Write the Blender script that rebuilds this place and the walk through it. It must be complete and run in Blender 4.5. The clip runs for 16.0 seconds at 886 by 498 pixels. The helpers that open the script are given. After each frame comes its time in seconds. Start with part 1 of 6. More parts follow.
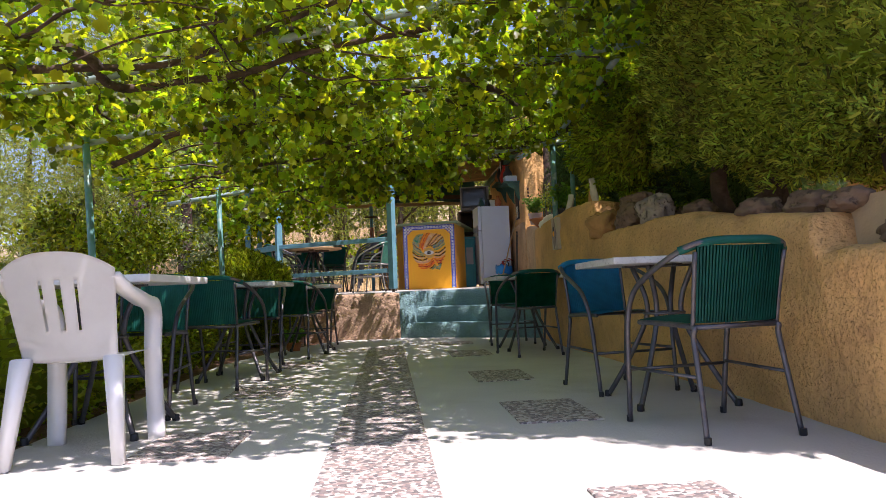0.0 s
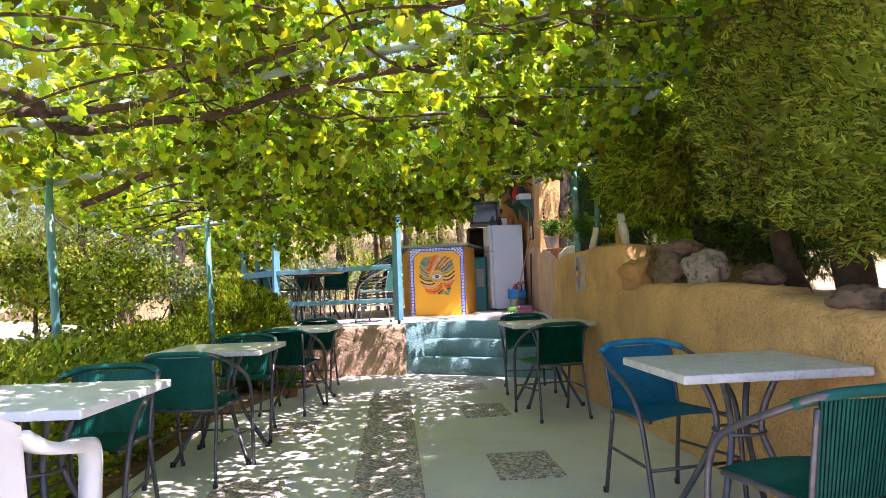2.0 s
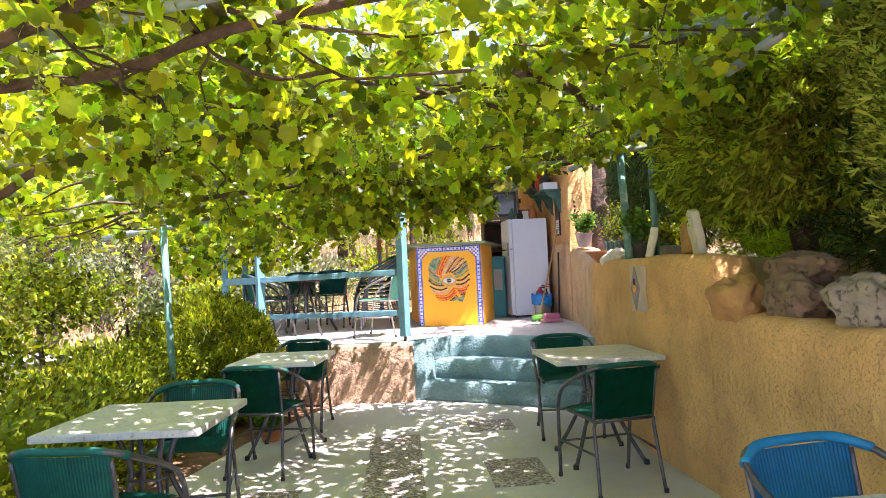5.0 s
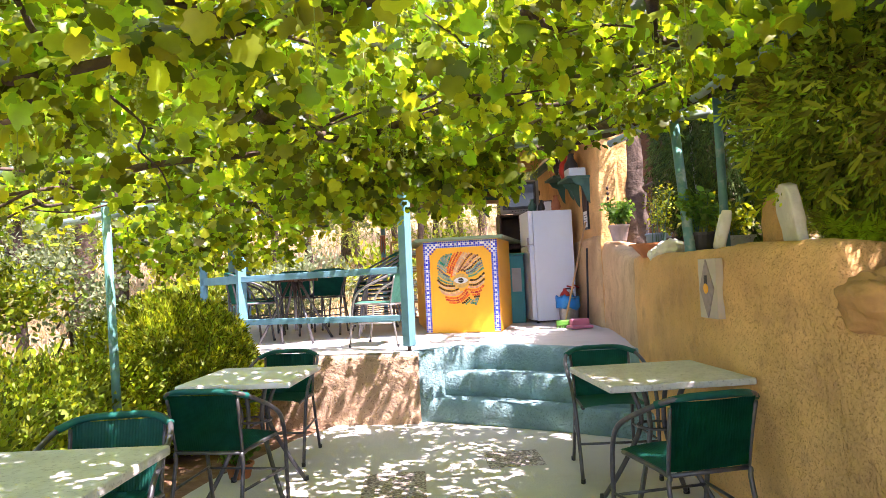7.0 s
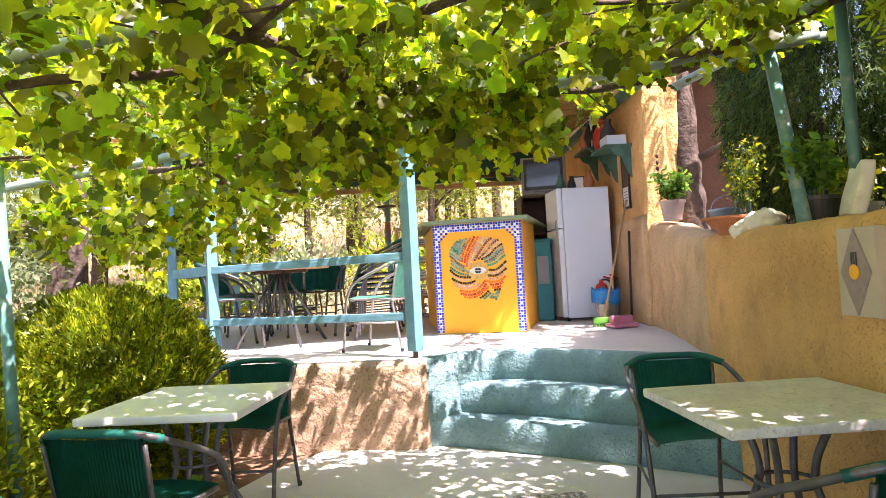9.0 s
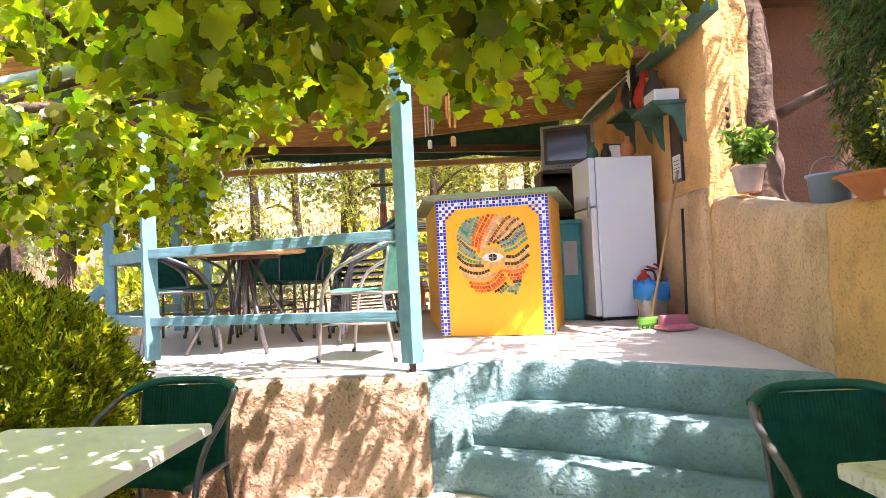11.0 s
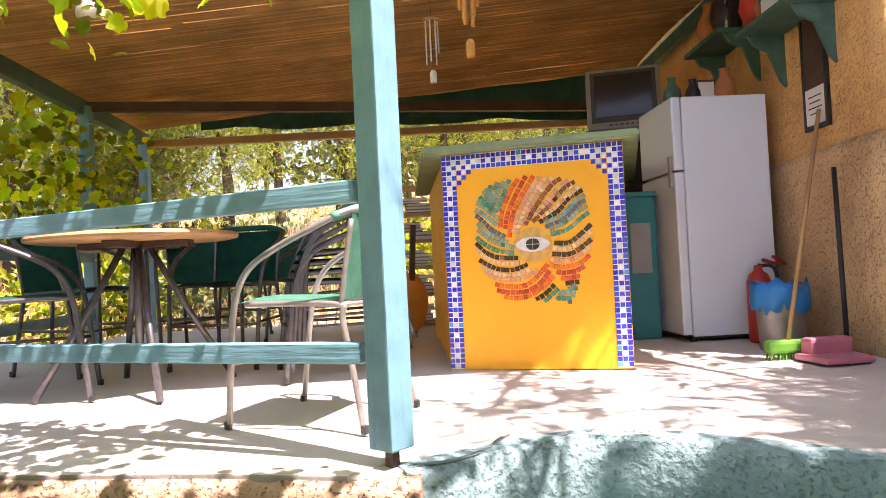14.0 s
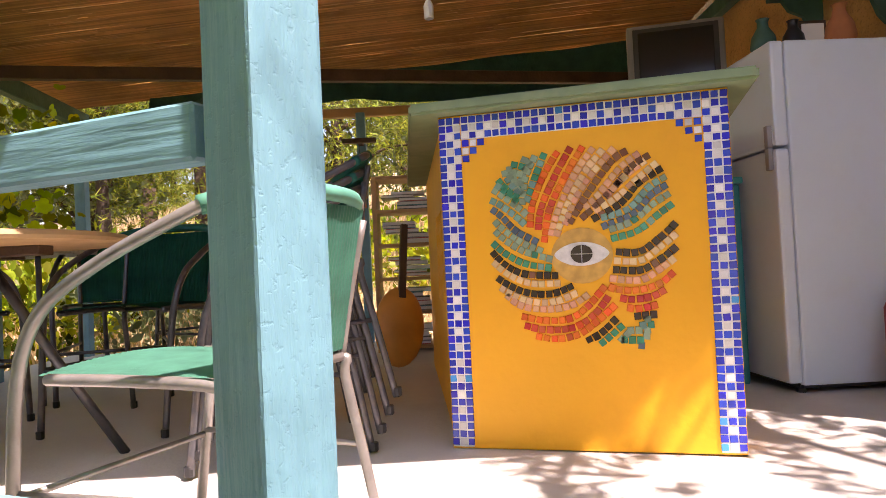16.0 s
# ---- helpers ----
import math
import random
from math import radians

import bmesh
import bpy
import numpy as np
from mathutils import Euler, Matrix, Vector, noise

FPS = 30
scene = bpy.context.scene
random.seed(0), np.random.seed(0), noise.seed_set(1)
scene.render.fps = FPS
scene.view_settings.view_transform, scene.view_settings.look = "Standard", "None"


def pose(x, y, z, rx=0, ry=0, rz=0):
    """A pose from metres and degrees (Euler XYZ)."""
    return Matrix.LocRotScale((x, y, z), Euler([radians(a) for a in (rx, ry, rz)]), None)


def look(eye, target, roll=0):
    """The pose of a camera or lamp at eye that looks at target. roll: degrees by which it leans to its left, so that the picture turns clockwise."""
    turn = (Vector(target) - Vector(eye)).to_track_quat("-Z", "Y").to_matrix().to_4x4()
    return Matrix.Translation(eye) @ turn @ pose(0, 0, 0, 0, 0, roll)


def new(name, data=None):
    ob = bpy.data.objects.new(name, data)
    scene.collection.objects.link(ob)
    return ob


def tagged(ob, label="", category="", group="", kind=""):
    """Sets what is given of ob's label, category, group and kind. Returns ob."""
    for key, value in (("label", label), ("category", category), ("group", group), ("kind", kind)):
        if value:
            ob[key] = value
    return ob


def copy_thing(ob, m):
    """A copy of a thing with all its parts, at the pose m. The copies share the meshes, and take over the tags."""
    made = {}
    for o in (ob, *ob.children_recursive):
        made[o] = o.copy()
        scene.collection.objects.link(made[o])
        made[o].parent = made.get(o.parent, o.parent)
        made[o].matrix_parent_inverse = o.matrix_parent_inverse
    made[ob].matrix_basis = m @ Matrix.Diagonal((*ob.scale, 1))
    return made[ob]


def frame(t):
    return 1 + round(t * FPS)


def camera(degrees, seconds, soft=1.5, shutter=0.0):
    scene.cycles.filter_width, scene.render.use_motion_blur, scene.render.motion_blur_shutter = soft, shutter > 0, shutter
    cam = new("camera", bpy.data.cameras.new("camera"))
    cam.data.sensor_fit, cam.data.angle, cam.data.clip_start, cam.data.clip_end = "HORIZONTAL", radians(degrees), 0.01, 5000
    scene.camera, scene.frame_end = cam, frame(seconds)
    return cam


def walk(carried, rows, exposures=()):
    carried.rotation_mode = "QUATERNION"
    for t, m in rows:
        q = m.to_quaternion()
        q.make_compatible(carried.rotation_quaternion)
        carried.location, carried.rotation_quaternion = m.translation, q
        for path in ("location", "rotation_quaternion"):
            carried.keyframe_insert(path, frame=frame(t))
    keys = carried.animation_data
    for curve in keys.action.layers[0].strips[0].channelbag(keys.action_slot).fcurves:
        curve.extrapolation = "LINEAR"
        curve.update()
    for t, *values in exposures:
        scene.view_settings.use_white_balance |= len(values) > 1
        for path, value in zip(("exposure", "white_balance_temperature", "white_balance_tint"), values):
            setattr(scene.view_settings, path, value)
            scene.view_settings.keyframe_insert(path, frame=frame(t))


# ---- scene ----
cam = camera(66.0, 16.0, soft=0.6)
PATH = [
    (0, (-0.139, -2.146, 0.627), (0.021, -0.157, 0.753), -2.3),
    (0.5, (-0.134, -1.933, 0.723), (0.021, 0.057, 0.85), -2.3),
    (1, (-0.139, -1.774, 0.864), (0.014, 0.217, 0.987), -2.3),
    (1.5, (-0.13, -1.602, 1.005), (0.021, 0.389, 1.122), -2.3),
    (2, (-0.126, -1.438, 1.137), (0.019, 0.553, 1.245), -2.2),
    (2.5, (-0.134, -1.231, 1.256), (0.009, 0.762, 1.355), -2.5),
    (3, (-0.118, -1.044, 1.362), (0.018, 0.949, 1.45), -2.5),
    (3.5, (-0.082, -0.798, 1.41), (0.046, 1.196, 1.487), -2.6),
    (4, (-0.084, -0.549, 1.412), (0.041, 1.446, 1.48), -2.6),
    (4.2, (-0.092, -0.442, 1.412), (0.035, 1.553, 1.474), -2.7),
    (6.3, (-0.039, 0.836, 1.365), (0.077, 2.831, 1.443), -3.0),
    (6.5, (-0.028, 0.939, 1.362), (0.075, 2.935, 1.438), -2.7),
    (7, (-0.032, 1.233, 1.351), (0.063, 3.23, 1.428), -2.7),
    (7.5, (-0.03, 1.555, 1.332), (0.052, 3.552, 1.413), -2.8),
    (8, (-0.013, 1.876, 1.32), (0.059, 3.874, 1.396), -2.9),
    (8.5, (-0.01, 2.191, 1.294), (0.056, 4.189, 1.367), -3.0),
    (9, (0.014, 2.518, 1.291), (0.072, 4.516, 1.357), -3.1),
    (9.2, (0.035, 2.625, 1.307), (0.09, 4.623, 1.366), -3.1),
    (11.3, (0.01, 4.06, 1.224), (0.06, 6.058, 1.274), -2.7),
    (11.5, (0.007, 4.184, 1.218), (0.053, 6.183, 1.27), -2.7),
    (12, (0.035, 4.513, 1.183), (0.075, 6.511, 1.242), -2.8),
    (12.5, (0.07, 4.836, 1.174), (0.1, 6.835, 1.232), -2.8),
    (13, (0.057, 5.165, 1.17), (0.085, 7.164, 1.228), -2.8),
    (13.5, (0.057, 5.481, 1.187), (0.086, 7.48, 1.234), -2.7),
    (14, (0.062, 5.785, 1.198), (0.085, 7.784, 1.249), -2.8),
    (14.5, (0.05, 6.1, 1.219), (0.074, 8.099, 1.266), -2.9),
    (15, (0.067, 6.39, 1.219), (0.084, 8.389, 1.267), -2.8),
    (15.5, (0.083, 6.682, 1.241), (0.097, 8.681, 1.296), -2.8),
    (16, (0.095, 6.963, 1.264), (0.108, 8.963, 1.316), -2.7),
]
walk(cam, [(t, look(eye, target, roll)) for t, eye, target, roll in PATH],
     exposures=[(0.0, 0.95, 6000, 30), (1.0, 1.5, 5750, 31), (1.5, 1.78, 5800, 31), (2.0, 1.82, 5800, 32), (2.5, 2.06, 5800, 34), (3.5, 2.22, 5900, 34), (7.0, 2.46, 6150, 35), (9.0, 2.52, 6250, 34),
                (11.5, 2.64, 6500, 34), (12.5, 2.58, 6600, 37), (14.5, 2.08, 6850, 38), (16.0, 1.80, 6950, 38)])

# ---- world, sun, exposure ----
SUN_EL, SUN_AZ = radians(62), radians(-38)
sun_dir = Vector((math.cos(SUN_EL) * math.cos(SUN_AZ), math.cos(SUN_EL) * math.sin(SUN_AZ), math.sin(SUN_EL)))
world = bpy.data.worlds.new("sky")
scene.world = world
world.use_nodes = True
wn = world.node_tree.nodes
sky = wn.new("ShaderNodeTexSky")
sky.sky_type, sky.sun_disc = "NISHITA", False
sky.sun_elevation, sky.sun_rotation = SUN_EL, math.atan2(sun_dir.x, sun_dir.y)
world.node_tree.links.new(sky.outputs["Color"], wn["Background"].inputs["Color"])
wn["Background"].inputs["Strength"].default_value = 0.115
sun = new("sun", bpy.data.lights.new("sun", "SUN"))
sun.data.energy, sun.data.angle, sun.data.color = 4.5, radians(0.53), (1.0, 0.93, 0.82)
sun.matrix_world = look(sun_dir * 40, (0, 0, 0))

# ---- materials ----


def mat(name, base, rough=0.6, metal=0.0, var=0.18, scale=6.0, bump=0.0, bump_scale=40.0, stain=None, stain_amt=0.0, stain_scale=2.0,
        translucent=0.0, spec=0.4, rand=0.0, hue=0.0, island=False, coat=0.0, glow=2.6, glow_hue=0.487, pits=0.0, pit_scale=40.0, grain=None):
    """Procedural surface: broad tone variation, stains of their own shape, fine grain and relief."""
    m = bpy.data.materials.new(name)
    m.use_nodes = True
    n, l = m.node_tree.nodes, m.node_tree.links
    b = n["Principled BSDF"]
    b.inputs["Roughness"].default_value, b.inputs["Metallic"].default_value = rough, metal
    b.inputs["Specular IOR Level"].default_value = spec
    b.inputs["Coat Weight"].default_value = coat
    co = n.new("ShaderNodeTexCoord")
    n1 = n.new("ShaderNodeTexNoise")
    n1.inputs["Scale"].default_value, n1.inputs["Detail"].default_value = scale, 6
    l.new(co.outputs["Object"], n1.inputs["Vector"])
    r = n.new("ShaderNodeMapRange")
    r.inputs[1].default_value, r.inputs[2].default_value = 0.3, 0.7
    r.inputs[3].default_value, r.inputs[4].default_value = 1 - var, 1 + var
    l.new(n1.outputs["Fac"], r.inputs[0])
    hsv = n.new("ShaderNodeHueSaturation")
    hsv.inputs["Color"].default_value = (*base, 1)
    l.new(r.outputs[0], hsv.inputs["Value"])
    out = hsv.outputs["Color"]
    if rand or hue:
        src = n.new("ShaderNodeNewGeometry").outputs["Random Per Island"] if island else n.new("ShaderNodeObjectInfo").outputs["Random"]
        h2 = n.new("ShaderNodeHueSaturation")
        for amt, sock, mid in ((hue, "Hue", 0.5), (rand, "Value", 1.0)):
            mr = n.new("ShaderNodeMapRange")
            mr.inputs[3].default_value, mr.inputs[4].default_value = mid - amt, mid + amt
            l.new(src, mr.inputs[0])
            if sock == "Value":
                mul = n.new("ShaderNodeMath")
                mul.operation = "MULTIPLY"
                mul.inputs[1].default_value = 7.31
                fr = n.new("ShaderNodeMath")
                fr.operation = "FRACT"
                l.new(src, mul.inputs[0])
                l.new(mul.outputs[0], fr.inputs[0])
                l.new(fr.outputs[0], mr.inputs[0])
            l.new(mr.outputs[0], h2.inputs[sock])
        l.new(out, h2.inputs["Color"])
        out = h2.outputs["Color"]
    if stain:
        n2 = n.new("ShaderNodeTexNoise")
        n2.inputs["Scale"].default_value, n2.inputs["Detail"].default_value, n2.inputs["Roughness"].default_value = stain_scale, 8, 0.65
        l.new(co.outputs["Object"], n2.inputs["Vector"])
        r2 = n.new("ShaderNodeMapRange")
        r2.inputs[1].default_value, r2.inputs[2].default_value, r2.inputs[4].default_value = 0.52, 0.66, stain_amt
        l.new(n2.outputs["Fac"], r2.inputs[0])
        mx = n.new("ShaderNodeMix")
        mx.data_type = "RGBA"
        l.new(r2.outputs[0], mx.inputs[0])
        l.new(out, mx.inputs[6])
        mx.inputs[7].default_value = (*stain, 1)
        out = mx.outputs[2]
    pit = None
    if pits:
        n4 = n.new("ShaderNodeTexNoise")
        n4.inputs["Scale"].default_value, n4.inputs["Detail"].default_value, n4.inputs["Roughness"].default_value = pit_scale, 4, 0.6
        l.new(co.outputs["Object"], n4.inputs["Vector"])
        r4 = n.new("ShaderNodeMapRange")
        r4.inputs[1].default_value, r4.inputs[2].default_value, r4.inputs[3].default_value, r4.inputs[4].default_value = 0.56, 0.66, 1.0, 1.0 - pits
        l.new(n4.outputs["Fac"], r4.inputs[0])
        h4 = n.new("ShaderNodeHueSaturation")
        l.new(out, h4.inputs["Color"])
        l.new(r4.outputs[0], h4.inputs["Value"])
        out, pit = h4.outputs["Color"], r4.outputs[0]
    l.new(out, b.inputs["Base Color"])
    if bump:
        n3 = n.new("ShaderNodeTexNoise")
        n3.inputs["Scale"].default_value, n3.inputs["Detail"].default_value = bump_scale, 5
        l.new(co.outputs["Object"], n3.inputs["Vector"])
        bp = n.new("ShaderNodeBump")
        bp.inputs["Strength"].default_value, bp.inputs["Distance"].default_value = bump, 0.02
        if grain:
            mp = n.new("ShaderNodeMapping")
            mp.inputs["Scale"].default_value = grain
            l.new(co.outputs["Object"], mp.inputs["Vector"])
            l.new(mp.outputs[0], n3.inputs["Vector"])
        if pit:
            ad = n.new("ShaderNodeMath")
            l.new(n3.outputs["Fac"], ad.inputs[0])
            l.new(pit, ad.inputs[1])
            l.new(ad.outputs[0], bp.inputs["Height"])
        else:
            l.new(n3.outputs["Fac"], bp.inputs["Height"])
        l.new(bp.outputs[0], b.inputs["Normal"])
    if translucent:
        tr = n.new("ShaderNodeBsdfTranslucent")
        g = n.new("ShaderNodeHueSaturation")
        g.inputs["Hue"].default_value, g.inputs["Saturation"].default_value, g.inputs["Value"].default_value = glow_hue, 1.1, glow
        l.new(out, g.inputs["Color"])
        l.new(g.outputs["Color"], tr.inputs["Color"])
        ms = n.new("ShaderNodeMixShader")
        ms.inputs[0].default_value = translucent
        l.new(b.outputs[0], ms.inputs[1])
        l.new(tr.outputs[0], ms.inputs[2])
        l.new(ms.outputs[0], n["Material Output"].inputs["Surface"])
    return m


def speckle(name, cols, scale, rough=0.8, bump=0.4):
    """Exposed pebbles in mortar: cells of several stone colours."""
    m = bpy.data.materials.new(name)
    m.use_nodes = True
    n, l = m.node_tree.nodes, m.node_tree.links
    b = n["Principled BSDF"]
    b.inputs["Roughness"].default_value = rough
    co = n.new("ShaderNodeTexCoord")
    v = n.new("ShaderNodeTexVoronoi")
    v.inputs["Scale"].default_value = scale
    l.new(co.outputs["Object"], v.inputs["Vector"])
    ramp = n.new("ShaderNodeValToRGB")
    ramp.color_ramp.interpolation = "CONSTANT"
    while len(ramp.color_ramp.elements) < len(cols):
        ramp.color_ramp.elements.new(0.5)
    for i, c in enumerate(cols):
        ramp.color_ramp.elements[i].position = i / len(cols)
        ramp.color_ramp.elements[i].color = (*c, 1)
    sep = n.new("ShaderNodeSeparateColor")
    l.new(v.outputs["Color"], sep.inputs[0])
    l.new(sep.outputs[0], ramp.inputs[0])
    l.new(ramp.outputs[0], b.inputs["Base Color"])
    bp = n.new("ShaderNodeBump")
    bp.invert = True
    bp.inputs["Strength"].default_value, bp.inputs["Distance"].default_value = bump, 0.01
    l.new(v.outputs["Distance"], bp.inputs["Height"])
    l.new(bp.outputs[0], b.inputs["Normal"])
    return m


M = {
    "concrete": mat("pale_concrete", (0.545, 0.52, 0.465), 0.8, var=0.10, scale=1.2, bump=0.25, bump_scale=60, stain=(0.40, 0.36, 0.29), stain_amt=0.35, stain_scale=1.6),
    "platform": mat("platform_concrete", (0.56, 0.54, 0.495), 0.75, var=0.08, scale=1.5, bump=0.15, bump_scale=60, stain=(0.42, 0.38, 0.33), stain_amt=0.3, stain_scale=2.0),
    "aggregate": speckle("pebble_slab", ((0.36, 0.31, 0.27), (0.20, 0.17, 0.155), (0.46, 0.41, 0.36), (0.29, 0.22, 0.19), (0.52, 0.48, 0.43), (0.15, 0.135, 0.125)), 62),
    "plaster": mat("ochre_plaster", (0.71, 0.41, 0.15), 0.9, var=0.18, scale=2.2, bump=1.0, bump_scale=26, stain=(0.44, 0.24, 0.10), stain_amt=0.5, stain_scale=4, pits=0.20, pit_scale=75),
    "plaster_pink": mat("pinkish_plaster", (0.47, 0.315, 0.205), 0.92, var=0.18, scale=3, bump=1.0, bump_scale=22, stain=(0.36, 0.23, 0.13), stain_amt=0.6, stain_scale=7, pits=0.45, pit_scale=70),
    "plaster_pale": mat("pale_tan_plaster", (0.62, 0.42, 0.22), 0.9, var=0.16, scale=2.5, bump=1.0, bump_scale=16, stain=(0.40, 0.25, 0.12), stain_amt=0.65, stain_scale=2.6, pits=0.30, pit_scale=70),
    "teal_step": mat("worn_teal_paint", (0.18, 0.305, 0.315), 0.7, var=0.16, scale=4, bump=1.0, bump_scale=34, stain=(0.13, 0.22, 0.22), stain_amt=0.6, stain_scale=9, pits=0.25, pit_scale=70),
    "wood_blue": mat("painted_wood_blue", (0.128, 0.295, 0.36), 0.5, var=0.15, scale=9, bump=0.35, bump_scale=60, grain=(1, 1, 0.1), stain=(0.10, 0.25, 0.29), stain_amt=0.35, stain_scale=14, pits=0.06, pit_scale=90),
    "rail_blue": mat("painted_rail_blue", (0.128, 0.295, 0.36), 0.5, var=0.15, scale=9, bump=0.2, bump_scale=60, grain=(1, 0.08, 1), stain=(0.10, 0.25, 0.29), stain_amt=0.4, stain_scale=12),
    "wood_green": mat("painted_wood_green", (0.05, 0.13, 0.10), 0.6, var=0.2, scale=8, bump=0.3, stain=(0.10, 0.20, 0.16), stain_amt=0.4),
    "wood": mat("bare_wood", (0.45, 0.27, 0.12), 0.55, var=0.18, scale=5, bump=0.2),
    "batten": mat("weathered_batten", (0.24, 0.19, 0.14), 0.85, var=0.3, scale=8, bump=0.6, bump_scale=40),
    "wood_dark": mat("dark_wood", (0.07, 0.04, 0.025), 0.6, var=0.3, scale=6, bump=0.3),
    "bark": mat("bark", (0.075, 0.050, 0.036), 0.95, var=0.4, scale=9, bump=1.0, bump_scale=22, stain=(0.17, 0.13, 0.10), stain_amt=0.45, stain_scale=7),
    "pipe": mat("grey_green_pipe", (0.30, 0.385, 0.355), 0.5, metal=0.2, var=0.15, scale=5, stain=(0.25, 0.2, 0.15), stain_amt=0.5, stain_scale=6),
    "pipe_teal": mat("teal_pipe", (0.09, 0.23, 0.22), 0.5, var=0.2, scale=6, stain=(0.45, 0.45, 0.4), stain_amt=0.5, stain_scale=9),
    "steel": mat("grey_tube_steel", (0.10, 0.10, 0.11), 0.38, metal=0.55, var=0.2, scale=20, stain=(0.2, 0.16, 0.13), stain_amt=0.5, stain_scale=14),
    "steel_light": mat("silver_tube_steel", (0.34, 0.32, 0.30), 0.38, metal=0.6, var=0.15, scale=20, stain=(0.25, 0.22, 0.2), stain_amt=0.4, stain_scale=14),
    "weave": mat("green_weave", (0.008, 0.110, 0.084), 0.5, spec=0.25, translucent=0.2, glow=1.6, glow_hue=0.5, var=0.2, scale=14, rand=0.15),
    "weave_blue": mat("blue_weave", (0.004, 0.18, 0.34), 0.5, var=0.2, scale=14),
    "weave_pale": mat("faded_green_weave", (0.08, 0.29, 0.21), 0.5, var=0.2, scale=14),
    "stone": mat("table_stone", (0.57, 0.56, 0.51), 0.45, var=0.12, scale=10, bump=0.06, stain=(0.36, 0.33, 0.27), stain_amt=0.5, stain_scale=30, pits=0.25, pit_scale=60),
    "stone_white": mat("white_table_top", (0.78, 0.77, 0.74), 0.4, var=0.05, scale=8, stain=(0.55, 0.55, 0.52), stain_amt=0.25, stain_scale=12),
    "plastic_white": mat("white_plastic", (0.80, 0.79, 0.77), 0.4, var=0.04, scale=6, stain=(0.6, 0.58, 0.54), stain_amt=0.15, stain_scale=9, spec=0.5),
    "leaf": mat("vine_leaf", (0.132, 0.176, 0.012), 0.42, var=0.25, scale=9, translucent=0.58, rand=0.80, hue=0.042, island=True, spec=0.5, glow=3.5),
    "hedge": mat("hedge_leaf", (0.170, 0.212, 0.011), 0.5, var=0.4, scale=3, translucent=0.30, rand=0.75, hue=0.035, island=True, spec=0.3),
    "conifer": mat("conifer_spray", (0.205, 0.260, 0.036), 0.7, var=0.45, scale=1.6, translucent=0.35, rand=0.85, hue=0.035, island=True, stain=(0.20, 0.10, 0.045), stain_amt=0.3, stain_scale=1.1, spec=0.2, glow=2.1),
    "juniper": mat("juniper_spray", (0.200, 0.275, 0.026), 0.65, var=0.4, scale=2.5, translucent=0.42, rand=0.7, hue=0.03, island=True, stain=(0.26, 0.12, 0.04), stain_amt=0.3, stain_scale=1.6, spec=0.2),
    "cypress": mat("dark_cypress_spray", (0.055, 0.095, 0.022), 0.65, var=0.4, scale=3, translucent=0.3, rand=0.7, hue=0.03, island=True, spec=0.2),
    "pine": mat("pine_foliage", (0.165, 0.200, 0.035), 0.7, var=0.5, scale=0.5, translucent=0.35, rand=0.65, hue=0.04, island=True, spec=0.2),
    "olive": mat("olive_foliage", (0.14, 0.17, 0.085), 0.65, var=0.3, scale=0.6, translucent=0.25, rand=0.4, hue=0.02, island=True, spec=0.3),
    "herb": mat("herb_leaf", (0.10, 0.20, 0.03), 0.5, var=0.25, scale=8, translucent=0.4, rand=0.35, hue=0.02, island=True),
    "grape": mat("green_grape", (0.20, 0.27, 0.04), 0.4, var=0.2, scale=20, translucent=0.2, rand=0.3, island=True),
    "soil": mat("red_soil", (0.17, 0.09, 0.05), 0.95, var=0.4, scale=5, bump=0.8, bump_scale=30, stain=(0.30, 0.21, 0.12), stain_amt=0.6, stain_scale=6),
    "earth": mat("dry_earth", (0.42, 0.31, 0.18), 0.95, var=0.3, scale=0.8, bump=0.8, bump_scale=9, stain=(0.24, 0.22, 0.09), stain_amt=0.5, stain_scale=0.35),
    "straw": mat("dry_grass", (0.50, 0.40, 0.24), 0.85, var=0.25, scale=0.4, translucent=0.3, rand=0.35, hue=0.015, island=True, spec=0.2),
    "rock": mat("weathered_rock", (0.19, 0.125, 0.08), 0.9, var=0.35, scale=7, bump=1.0, bump_scale=14, stain=(0.10, 0.08, 0.065), stain_amt=0.7, stain_scale=6, rand=0.2, pits=0.4, pit_scale=22),
    "rock_grey": mat("pitted_grey_rock", (0.33, 0.27, 0.21), 0.9, var=0.3, scale=9, bump=1.0, bump_scale=14, stain=(0.2, 0.16, 0.12), stain_amt=0.5, stain_scale=9, pits=0.6, pit_scale=24),
    "rock_white": mat("white_rock", (0.72, 0.69, 0.62), 0.85, var=0.15, scale=7, bump=0.7, bump_scale=14, stain=(0.45, 0.38, 0.28), stain_amt=0.4, stain_scale=5),
    "rock_orange": mat("orange_rock", (0.46, 0.25, 0.085), 0.9, var=0.25, scale=7, bump=0.9, bump_scale=14, stain=(0.25, 0.13, 0.06), stain_amt=0.5, stain_scale=6),
    "ochre": mat("yellow_ochre_paint", (0.90, 0.42, 0.012), 0.5, var=0.05, scale=3, bump=0.12, bump_scale=30, stain=(0.70, 0.29, 0.010), stain_amt=0.3, stain_scale=3),
    "top_green": mat("green_counter_top", (0.22, 0.30, 0.16), 0.55, var=0.15, scale=8, stain=(0.4, 0.36, 0.22), stain_amt=0.4),
    "white": mat("white_enamel", (0.68, 0.76, 0.84), 0.3, var=0.025, scale=3, stain=(0.62, 0.6, 0.55), stain_amt=0.12, stain_scale=5, spec=0.5),
